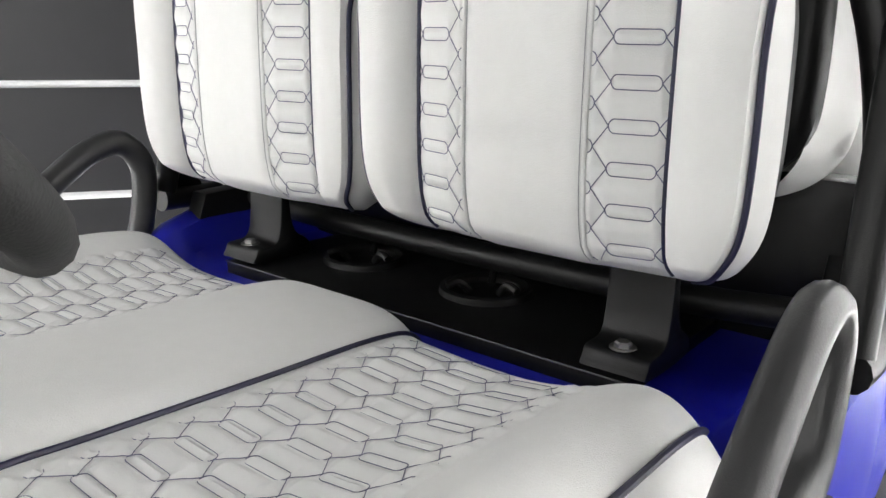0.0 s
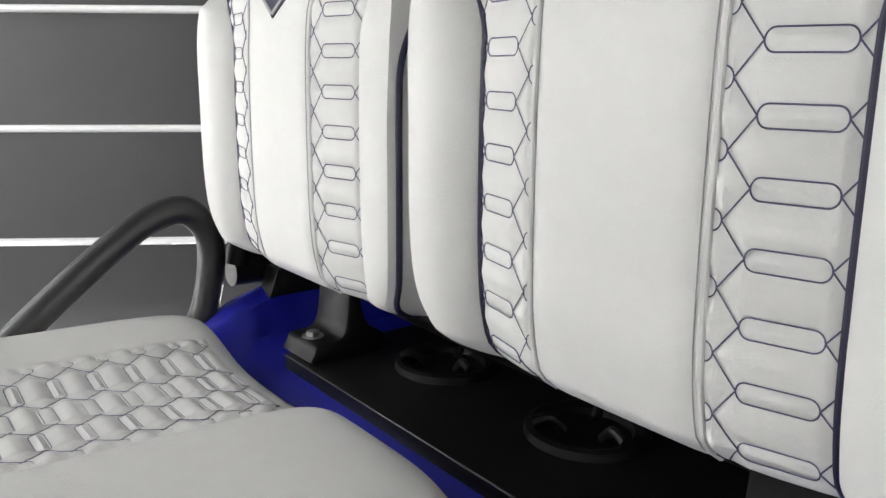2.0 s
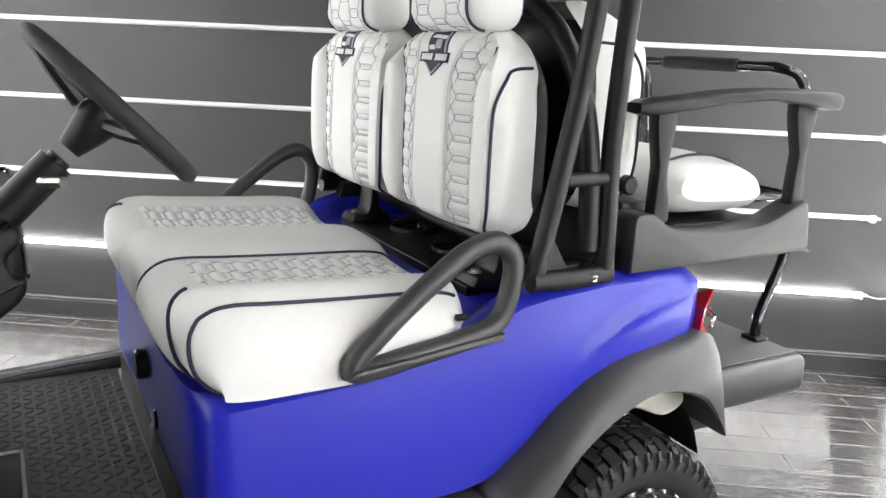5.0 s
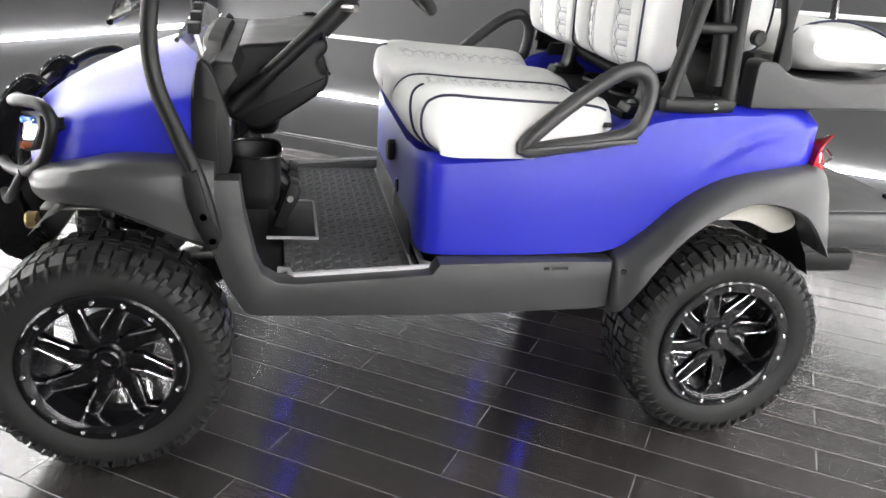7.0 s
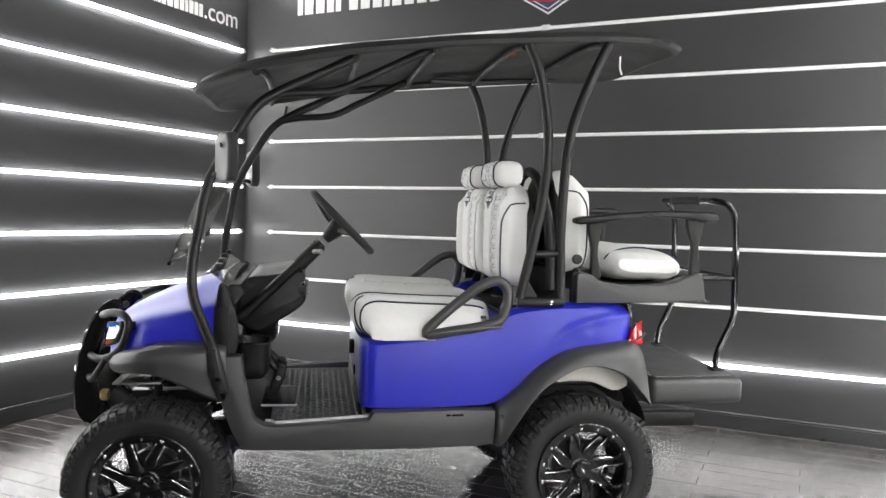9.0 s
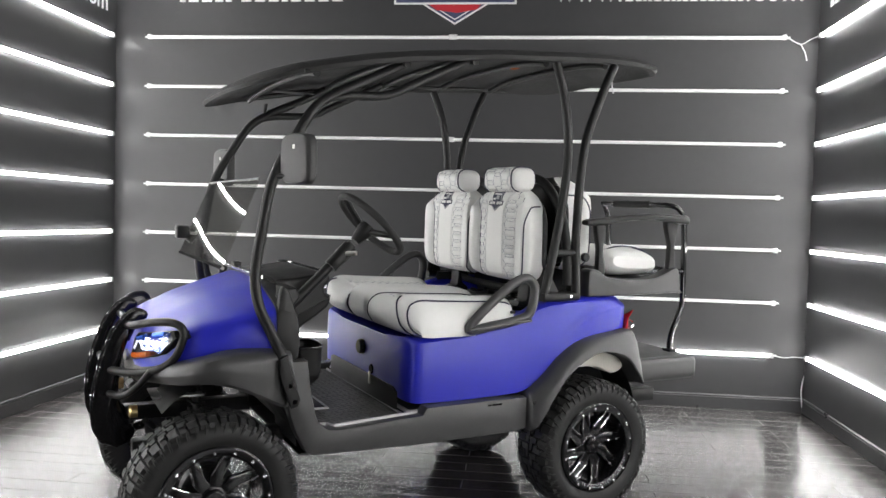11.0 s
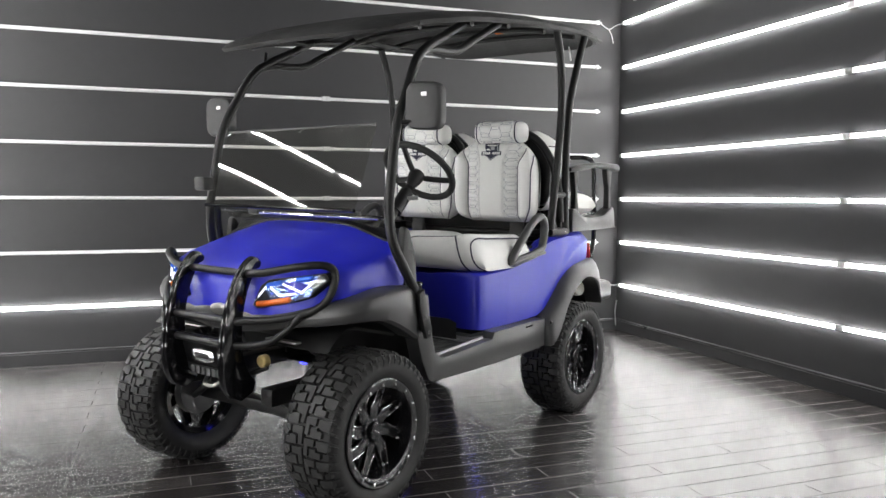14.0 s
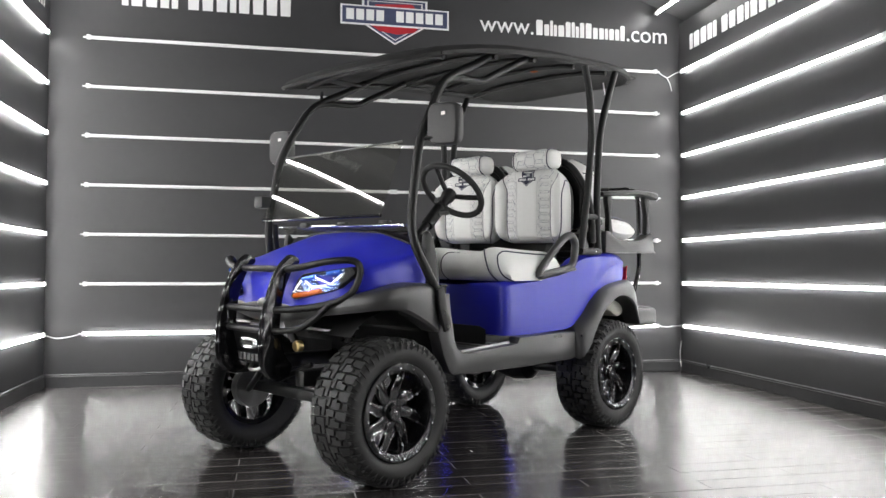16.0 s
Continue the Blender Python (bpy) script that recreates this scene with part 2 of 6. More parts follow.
def loft(rings, close_ring=False, caps=True, bm=None):
    bm = bm or bmesh.new()
    V = [[bm.verts.new(p) for p in r] for r in rings]
    m = len(rings[0])
    for i in range(len(V) - 1):
        for k in range(m if close_ring else m - 1):
            bm.faces.new((V[i][k], V[i][(k + 1) % m], V[i + 1][(k + 1) % m], V[i + 1][k]))
    if caps:
        bm.faces.new(V[0][::-1])
        bm.faces.new(V[-1])
    bmesh.ops.recalc_face_normals(bm, faces=bm.faces[:])
    return bm


def interp(table, x):
    xs = [r[0] for r in table]
    return [float(np.interp(x, xs, [r[j] for r in table])) for j in range(1, len(table[0]))]


def curve2(pts, steps=5):
    return [(p.x, p.z) for p in smooth_path([(a, 0, b) for a, b in pts], steps)]


def disc(r, depth, sides=24, bevel=0.0):
    """A disc about the y axis, from y = 0 to y = -depth."""
    bm = bmesh.new()
    rings = []
    for y, q in ((0, r), (-depth + bevel, r), (-depth, r - bevel)):
        rings.append([(q * math.cos(2 * math.pi * k / sides), y, q * math.sin(2 * math.pi * k / sides)) for k in range(sides)])
    return loft(rings, True)


def lathe(profile, sides=48, bm=None):
    """A ring about the y axis from (radius, y) pairs, closed along the profile."""
    bm = bm or bmesh.new()
    rings = []
    for k in range(sides):
        a = 2 * math.pi * k / sides
        rings.append([(r * math.cos(a), y, r * math.sin(a)) for r, y in profile])
    V = [[bm.verts.new(p) for p in r] for r in rings]
    m = len(profile)
    for i in range(sides):
        for k in range(m - 1):
            bm.faces.new((V[i][k], V[i][k + 1], V[(i + 1) % sides][k + 1], V[(i + 1) % sides][k]))
    bmesh.ops.recalc_face_normals(bm, faces=bm.faces[:])
    return bm


def thing(name, label, category, at=(0, 0, 0), group="", kind=""):
    ob = new(name)
    ob.location = at
    ob.empty_display_size = 0.1
    return tagged(ob, label, category, group, kind)


# ---- the room ----
# Room axes: s along the back wall, d towards the open side, turned against the cart.
YAW = math.atan2(-0.5647, 0.8253)
ROOM = Matrix.Rotation(YAW, 4, "Z") @ Matrix.Diagonal((1, -1, 1, 1))
S0, S1, D0, D1, H = -3.179, 1.966, -1.715, 6.6, 3.06
SM, HM = (S0 + S1) / 2, 4.02          # ridge of the pitched ceiling
ROOM_TURN = Matrix.Rotation(YAW, 4, "Z")          # local x = s, local -y = d


def in_room(name, bm, mat, label="", category="", kind="", group="", smooth=False):
    ob = link(name, bm, mat, None, "", smooth, ROOM_TURN.copy())
    return tagged(ob, label, category, group, kind)


def rbox(s0, s1, d0, d1, z0, z1, bevel=0.0):
    return box(s0, s1, -d1, -d0, z0, z1, bevel)


def gable(d0, d1):
    return prism([(S0 - 0.15, -0.1), (S1 + 0.15, -0.1), (S1 + 0.15, H), (SM, HM), (S0 - 0.15, H)], -d1, -d0)


in_room("wall_back", gable(D0 - 0.15, D0), WALLM, "charcoal painted back wall of the display bay", "wall", "structure")
in_room("wall_left", rbox(S0 - 0.15, S0, D0, D1, -0.1, H), WALLM, "charcoal painted side wall with lit tubes", "wall", "structure")
in_room("wall_right", rbox(S1, S1 + 0.15, D0, D1, -0.1, H), WALLM, "charcoal painted side wall with lit tubes", "wall", "structure")
# Unseen wall, added to shut in the open side.
in_room("wall_front", gable(D1, D1 + 0.15), WALLM, "unseen charcoal wall added to close the open side of the bay", "wall", "structure")
in_room("ceiling", prism([(S0 - 0.16, H - 0.004), (SM, HM - 0.004), (S1 + 0.16, H - 0.004), (S1 + 0.16, H + 0.14), (SM, HM + 0.14), (S0 - 0.16, H + 0.14)], -D1 - 0.15, -D0 + 0.15),
        CEILM, "dark grey painted pitched ceiling", "ceiling", "structure")


def baseboard(s0, s1, d0, d1, axis):
    # flat board, a groove, then a bead that slopes back to the wall
    prof = [(0.0, 0.0), (0.015, 0.0), (0.015, 0.080), (0.013, 0.0825), (0.010, 0.083), (0.010, 0.0865), (0.0135, 0.088), (0.014, 0.092), (0.011, 0.0965), (0.004, 0.100), (0.0, 0.100)]
    if axis == 0:
        rings = [[(s, -d0 - t, z) for t, z in prof] for s in (s0, s1)]
    elif s0 < 0:
        rings = [[(s0 + t, -d, z) for t, z in prof] for d in (d0, d1)]
    else:
        rings = [[(s1 - t, -d, z) for t, z in prof] for d in (d0, d1)]
    bm = loft(rings, True)
    return in_room("baseboard", bm, BASEM, "charcoal painted baseboard along the wall", "baseboard", "structure")


baseboard(S0 + 0.002, S1 - 0.002, D0, D0 + 0.016, 0)
baseboard(S0, S0 + 0.016, D0 + 0.018, D1, 1)
baseboard(S1 - 0.016, S1, D0 + 0.018, D1, 1)

# tubes: seven rows on each wall, the upper six of the back wall not lit
ROWS_Z = [0.394 + 0.3707 * i for i in range(7)]


def led_tube(length, lit):
    """A tube along local x from 0, its back at local y = 0, facing -y."""
    ob = thing("led_tube", "lit white LED tube fixed to the dark wall" if lit else "unlit frosted LED tube fixed to the dark wall", "tube light", group="wall tubes")
    prof = [(0.0105 * math.cos(a), 0.0105 * math.sin(a)) for a in [math.pi * k / 8 for k in range(17)]]
    ring = lambda x, f: [(x, -0.016 - f * q * 0.9, f * p) for p, q in prof[:9]] + [(x, -0.004, f * p) for p in (-0.0085, 0.0085)]
    part("diffuser", loft([ring(0.03, 1), ring(length - 0.03, 1)], True), LIT if lit else UNLIT, ob, "glowing frosted diffuser" if lit else "frosted diffuser, off")
    part("mounting_rail", box(0.0, length, -0.005, 0.0, -0.012, 0.012), CAPW, ob, "", False)
    for x in (0.0, length - 0.03):
        part("end_cap", box(x, x + 0.03, -0.03, -0.0052, -0.0175, 0.0175, 0.004), CAPW, ob)
    for x in (-0.025, length + 0.005):
        part("pin_clip", box(x, x + 0.02, -0.018, 0.0, -0.006, 0.006, 0.002), CAPW, ob)
    return ob


tube_lit, tube_off = None, None
SEG = 2.329


def place_tube(m, lit):
    global tube_lit, tube_off
    have = tube_lit if lit else tube_off
    if have is None:
        ob = led_tube(SEG, lit)
        ob.matrix_basis = m
        if lit:
            tube_lit = ob
        else:
            tube_off = ob
        return ob
    return copy_thing(have, m)


for i, z in enumerate(ROWS_Z):
    for k in range(2):
        place_tube(ROOM_TURN @ pose(-2.914 + k * SEG, -D0, z), i == 0)
    for k in range(3):
        # right wall: tube runs towards the open side
        place_tube(ROOM_TURN @ pose(S1, -(D0 + 0.065 + k * SEG), z) @ pose(0, 0, 0, 0, 0, -90), True)
        place_tube(ROOM_TURN @ pose(S0, -(D0 + 0.062 + (k + 1) * SEG), z) @ pose(0, 0, 0, 0, 0, 90), True)
PITCH = math.degrees(math.atan2(HM - H, S1 - SM))
for s in (1.735, 2 * SM - 1.735):
    side = 1 if s > SM else -1
    for k in range(2):
        ob = place_tube(ROOM_TURN @ pose(s, -(D0 + 0.035 + k * SEG), HM - (HM - H) * abs(s - SM) / (S1 - SM) - 0.006, 0, side * PITCH, 0) @ pose(0, 0, 0, 0, 0, -90) @ pose(0, 0, 0, 90, 0, 0), True)
        ob["label"] = "lit white LED tube fixed to the dark ceiling"

# ---- the golf cart ----
# Cart axes are the world's: it faces -x, its driver's side is -y, the rear axle stands at x = 0.
cart = thing("golf_cart", "lifted blue golf cart with white quilted seats and black canopy", "golf cart")
AXLES = (-1.664, 0.0)


HUB_Z = 0.2975

# rear body shell: stations of x, half width, lowest edge, ridge height, deck height
BODY = [
    (-0.892, 0.40, 0.553, 0.802, 0.79), (-0.890, 0.45, 0.552, 0.806, 0.79), (-0.884, 0.480, 0.551, 0.809, 0.79), (-0.874, 0.499, 0.550, 0.811, 0.79), (-0.860, 0.510, 0.550, 0.813, 0.79), (-0.835, 0.516, 0.549, 0.815, 0.79),
    (-0.78, 0.520, 0.549, 0.820, 0.79), (-0.65, 0.530, 0.551, 0.832, 0.80), (-0.50, 0.536, 0.556, 0.862, 0.82), (-0.40, 0.541, 0.562, 0.886, 0.84),
    (-0.36, 0.544, 0.572, 0.905, 0.862), (-0.30, 0.550, 0.602, 0.940, 0.884), (-0.24, 0.556, 0.650, 0.955, 0.887), (-0.18, 0.560, 0.703, 0.962, 0.887),
    (-0.10, 0.565, 0.752, 0.966, 0.887), (0.0, 0.566, 0.788, 0.968, 0.887), (0.08, 0.560, 0.798, 0.966, 0.887), (0.15, 0.548, 0.802, 0.960, 0.87),
    (0.19, 0.525, 0.802, 0.945, 0.88), (0.215, 0.49, 0.805, 0.915, 0.885), (0.232, 0.43, 0.81, 0.89, 0.87),
]


def body_ring(x, w, zb, zr, zc):
    h = zr - zb
    arc = float(np.interp(x, [-0.16, -0.12, -0.06, 0.0, 0.1, 0.2], [0.80, 0.845, 0.882, 0.905, 0.925, 0.930]))
    deep = 0.012 * min(1.0, max(0.0, (x + 0.17) / 0.08))
    half = []
    for k in range(15):
        z = zb + (zr - 0.022 - zb) * k / 14
        t = min(1.0, max(0.0, (z - arc + 0.006) / 0.014))
        half.append((w - 0.004 + 0.006 * math.sin(math.pi * k / 14) - deep * t * t * (3 - 2 * t) + (0.006 * min(1, deep * 90) * math.exp(-((z - arc + 0.014) / 0.014) ** 2)), z))
    q = min(1.0, w / 0.40)
    half += [(w - 0.020 - deep, zr - 0.006), (w - 0.045 * q, zr), (w - 0.075 * q, zr - 0.010), (w - 0.10 * q, max(zc + 0.01, zr - 0.05)), (w - 0.125 * q, zc + 0.003), (w - 0.16 * q, zc), (w * 0.28, zc)]
    return [(x, -y, z) for y, z in half] + [(x, y, z) for y, z in half[::-1]]


rings = []
xs = sorted({r[0] for r in BODY} | {round(-0.84 + 0.02 * i, 3) for i in range(53)})
for x in xs:
    rings.append(body_ring(x, *interp(BODY, x)))
body = part("body_shell", loft(rings, False, True), BLUE, cart, "satin blue painted rear body")

# front panel under the seat with a dark kick plate and fittings
kick = part("kick_panel", loft([[(-0.893 - 0.004 * k, y * (1 - 0.03 * k), z) for y, z in ((-0.40, 0.49), (-0.40, 0.575), (-0.36, 0.59), (0.36, 0.59), (0.40, 0.575), (0.40, 0.49))] for k in range(2)], True), TRIM, cart, "charcoal plastic kick panel")
for y, z, r in ((-0.012, 0.697, 0.033),):
    bm = disc(r, 0.035, 24, 0.006)
    part("charge_socket", bm, BLACK, cart, "black round charging socket", at=pose(-0.880, y, z, 0, 0, -90))
part("key_switch", disc(0.022, 0.012, 24, 0.004), GLOSS, cart, "key switch with a hanging key", at=pose(-0.886, -0.12, 0.615, 0, 0, -90))
part("key", box(-0.905, -0.899, -0.127, -0.113, 0.55, 0.605, 0.002), STEEL, cart, "small steel key")

# sills
SILL = [(-1.335, 0.425), (-1.31, 0.410), (-1.05, 0.404), (-0.80, 0.402), (-0.42, 0.408), (-0.365, 0.416), (-0.365, 0.548), (-0.50, 0.551), (-0.84, 0.546), (-0.86, 0.518),
        (-1.20, 0.498), (-1.25, 0.503), (-1.285, 0.525), (-1.30, 0.56), (-1.325, 0.68), (-1.335, 0.765), (-1.432, 0.765), (-1.435, 0.72), (-1.415, 0.62), (-1.375, 0.50)]
sill = both("sill", prism(SILL, -0.573, -0.505, 0.008, 2), TRIM, cart, "charcoal moulded side sill")
for z in (0.528, 0.437):
    both("sill_bolt", box(-0.350, -0.336, -0.600, -0.590, z - 0.007, z + 0.007, 0.003), BLACK, cart)
# maker's mark, as plain bars
for k, w in enumerate((0.018, 0.05)):
    both("maker_mark", box(-0.56 + k * 0.022, -0.56 + k * 0.022 + w * 0.9, -0.5745, -0.5728, 0.528, 0.535), GLOSS, cart, "", False)

# rear fender flares
OUT = curve2([(-0.362, 0.554), (-0.345, 0.575), (-0.275, 0.636), (-0.193, 0.718), (-0.08, 0.782), (0.083, 0.809), (0.215, 0.806), (0.268, 0.70), (0.284, 0.563)], 6)
INN = curve2([(-0.362, 0.411), (-0.335, 0.432), (-0.262, 0.548), (-0.180, 0.645), (-0.055, 0.718), (0.038, 0.726), (0.146, 0.688), (0.225, 0.612), (0.279, 0.556)], 6)


def flare():
    rings = []
    for i, ((xo, zo), (xi, zi)) in enumerate(zip(OUT, INN)):
        t = i / (len(OUT) - 1)
        k = 0.05 * max(0.0, (t - 0.62) / 0.38) ** 1.5 + 0.035 * max(0.0, 1 - t / 0.2) ** 1.3
        y = lambda v: v + k
        mid = lambda f: (xo + (xi - xo) * f, zo + (zi - zo) * f)
        rings.append([(xo, y(-0.50), zo), (xo, y(-0.566), zo), (mid(.15)[0], y(-0.590), mid(.15)[1]), (mid(.4)[0], y(-0.612), mid(.4)[1]), (mid(.75)[0], y(-0.628), mid(.75)[1]),
                      (mid(.95)[0], y(-0.632), mid(.95)[1]), (xi, y(-0.626), zi), (xi, y(-0.60), zi), (mid(.9)[0], y(-0.50), mid(.9)[1])])
    return loft(rings, True, True)


both("rear_fender", flare(), TRIM, cart, "charcoal moulded rear fender flare")
# inner wheel housings
both("wheel_housing", loft([[(AXLES[1] + 0.31 * math.cos(a) - 0.01, y, 0.40 + 0.31 * math.sin(a)) for a in [math.pi * k / 14 for k in range(1, 14)]] for y in (-0.50, -0.26)], False, False), BLACK, cart, "black inner wheel housing")

# floor pan, mat and edging
part("floor_pan", prism([(-1.33, 0.455), (-0.84, 0.46), (-0.84, 0.482), (-1.26, 0.476), (-1.36, 0.55), (-1.47, 0.74), (-1.49, 0.73), (-1.38, 0.53)], -0.506, 0.506, 0.004), BLACK, cart, "black floor pan rising to the footboard")
mat_bm = box(-1.235, -0.875, -0.50, 0.50, 0.476, 0.490, 0.004)
mat = part("floor_mat", mat_bm, MAT, cart, "textured black rubber floor mat", False)
# raised lozenges on the mat, set like herringbone
loz = bmesh.new()
for i in range(13):
    for k in range(36):
        x, y = -1.222 + 0.026 * i, -0.478 + 0.0265 * k + 0.013 * (i % 2)
        if y < 0.48 and not (x < -1.13 and -0.27 < y < 0.10):
            s = 1 if (i + k) % 2 else -1
            V = [loz.verts.new((x + a, y + c + s * a * 0.7, 0.4898 + h)) for a, c, h in ((-0.011, -0.007, 0), (0.011, -0.007, 0), (0.011, 0.007, 0), (-0.011, 0.007, 0), (-0.008, -0.0045, 0.0028), (0.008, -0.0045, 0.0028), (0.008, 0.0045, 0.0028), (-0.008, 0.0045, 0.0028))]
            for q in ((4, 5, 6, 7), (0, 1, 5, 4), (1, 2, 6, 5), (2, 3, 7, 6), (3, 0, 4, 7)):
                loz.faces.new([V[n] for n in q])
bmesh.ops.recalc_face_normals(loz, faces=loz.faces[:])
lo = part("mat_tread", loz, MAT, mat, "raised lozenge tread", False)
lo["kind"] = "stuff"
edge_pts = [(-1.25, -0.47, 0.494), (-1.222, -0.475, 0.494), (-1.218, -0.515, 0.498), (-1.21, -0.522, 0.499), (-0.875, -0.524, 0.518), (-0.845, -0.515, 0.520), (-0.868, -0.46, 0.505), (-0.866, 0.0, 0.503), (-0.866, 0.47, 0.503)]
part("mat_edging", bar(edge_pts, 0.0085, 6, 1), EDGE, cart, "pale grey edging round the mat")
part("mat_edging", bar([(-0.894, -0.46, 0.497), (-0.892, 0.46, 0.497)], 0.005, 6, 1), EDGE, cart, "pale grey edging round the mat")
edge2 = [(-1.25, 0.47, 0.494), (-1.222, 0.475, 0.494), (-1.218, 0.515, 0.498), (-0.875, 0.524, 0.518), (-0.85, 0.515, 0.520)]
part("mat_edging", bar(edge2, 0.0085, 6, 1), EDGE, cart, "pale grey edging round the mat")
# pedals in their tray
ped_bm = bar([(-1.282, -0.25, 0.4975), (-1.139, -0.25, 0.4945), (-1.139, 0.085, 0.4945), (-1.282, 0.085, 0.4975)], 0.005, 6, 1)
part("pedal_tray_edging", ped_bm, EDGE, cart, "pale grey edging round the pedal opening")
part("pedal_tray", box(-1.28, -1.143, -0.245, 0.08, 0.488, 0.4948, 0.002), BLACK, cart)
for y, w in ((-0.175, 0.034), (-0.02, 0.05)):
    ped = part("pedal", prism([(-1.262, 0.515), (-1.236, 0.508), (-1.188, 0.60), (-1.190, 0.640), (-1.214, 0.648)], y - w, y + w, 0.005), BLACK, cart, "black ribbed pedal")
    part("pedal_arm", bar([(-1.205, y, 0.61), (-1.27, y, 0.68), (-1.34, y, 0.74)], 0.016, 8, 3), BLACK, ped)
    part("pivot_bolt", disc(0.010, 0.008, 12, 0.002), STEEL, ped, "steel pivot bolt", at=pose(-1.215, y - w, 0.60))
    for k in range(5):
        part("grip_rib", box(-1.235 + 0.011 * k - 0.002, -1.229 + 0.011 * k, y - w * 0.8, y + w * 0.8, 0.522 + 0.022 * k, 0.528 + 0.022 * k), RUBBER, ped, "", False)

# ---- hood and front fascia ----
HOOD = [  # x, half width, top, lowest, shoulder
    (-1.888, 0.17, 0.800, 0.68, 0.775), (-1.882, 0.27, 0.832, 0.675, 0.800), (-1.866, 0.345, 0.856, 0.70, 0.822), (-1.835, 0.405, 0.880, 0.725, 0.842), (-1.785, 0.448, 0.908, 0.75, 0.860), (-1.70, 0.484, 0.948, 0.77, 0.880),
    (-1.60, 0.508, 0.984, 0.785, 0.903), (-1.50, 0.521, 1.018, 0.79, 0.928), (-1.44, 0.526, 1.036, 0.79, 0.945)]


def hood_ring(x, w, zt, zb, zs):
    h = smooth_path([(w, 0, zb), (w * 1.005, 0, zb + 0.45 * (zs - zb)), (w * 0.985, 0, zs - 0.018), (w * 0.925, 0, zs + 0.012), (w * 0.70, 0, zs + 0.52 * (zt - zs)), (w * 0.48, 0, zs + 0.86 * (zt - zs)), (w * 0.30, 0, zs + 0.95 * (zt - zs)), (0, 0, zt)], 4)
    half = [(x + 0.05 * (p.x / 0.5) ** 2 * min(1.0, max(0.0, (-1.70 - x) / 0.18)), -p.x, p.z) for p in h]
    return half + [(a, -b, c) for a, b, c in half[-2::-1]]


def hood_face(y, z):
    """The x of the hood's front at (y, z)."""
    best = 0.0
    for k in range(160):
        x = -1.888 + 0.44 * k / 160
        ring = hood_ring(x, *interp(HOOD, x))
        for a, b in zip(ring, ring[1:]):
            if min(a[1], b[1]) <= -abs(y) <= max(a[1], b[1]) and max(a[2], b[2]) >= z and abs(y) <= interp(HOOD, x)[0]:
                return a[0]
    return -1.70


rings = []
for i in range(29):
    x = -1.888 + 0.448 * (i / 28) ** 1.35
    rings.append(hood_ring(x, *interp(HOOD, x)))
hood = part("hood", loft(rings, False, True), BLUE, cart, "satin blue painted front hood")
# cowl behind the hood
COWL = [(-1.44, 0.531, 1.044, 0.78, 0.952), (-1.42, 0.535, 1.056, 0.77, 0.962), (-1.385, 0.532, 1.050, 0.77, 0.965)]
part("cowl", loft([hood_ring(*r) for r in COWL], False, True), BLACK, cart, "black windscreen cowl")

# front fender and bumper band, half path from the sill to the nose
FEND = [  # x, y, top, bottom
    (-1.392, -0.575, 0.790, 0.600), (-1.43, -0.592, 0.797, 0.605), (-1.50, -0.606, 0.802, 0.640), (-1.58, -0.610, 0.802, 0.678), (-1.66, -0.606, 0.797, 0.704), (-1.73, -0.585, 0.780, 0.706),
    (-1.785, -0.535, 0.764, 0.698), (-1.822, -0.46, 0.750, 0.688), (-1.852, -0.36, 0.738, 0.675), (-1.878, -0.25, 0.728, 0.658), (-1.893, -0.12, 0.722, 0.640), (-1.897, 0.0, 0.720, 0.635)]
path = FEND + [(x, -y, a, b) for x, y, a, b in FEND[-2::-1]]
cx, cy = -1.50, 0.0
pp = smooth_path([(x, y, 0) for x, y, a, b in path], 4)
tt = smooth_path([(a, b, 0) for x, y, a, b in path], 4)
rings = []
for p, q in zip(pp, tt):
    inward = Vector((-1.45 - p.x if p.x < -1.6 else 0.0, -p.y, 0))
    inward.normalize()
    a, b = q.x, q.y
    f = lambda depth, z: tuple(p + inward * depth + Vector((0, 0, z)))
    rings.append([f(0.10, a + 0.012), f(0.035, a + 0.008), f(0.012, a - 0.004), f(0.0, a - 0.03), f(0.0, (a + b) / 2), f(0.004, b + 0.012), f(0.015, b), f(0.10, b + 0.004)])
part("front_fender", loft(rings, True, True), TRIM, cart, "charcoal moulded front fender and bumper")
both("front_wheel_housing", loft([[(-1.62 + 0.27 * math.cos(a), y, 0.43 + 0.27 * math.sin(a)) for a in [math.pi * k / 14 for k in range(0, 12)]] for y in (-0.50, -0.22)], False, False), BLACK, cart, "black inner wheel housing")
part("nose_badge", loft([[(-1.902 + 0.012 * k, y * f, 0.715 + z * f) for y, z in [(0.05 * math.cos(math.pi * j / 10), 0.022 * math.sin(math.pi * j / 10)) for j in range(20)]] for k, f in ((1, 1.0), (0.3, 1.0), (0, 0.8))], True), STEEL, cart, "plain metal nose badge")


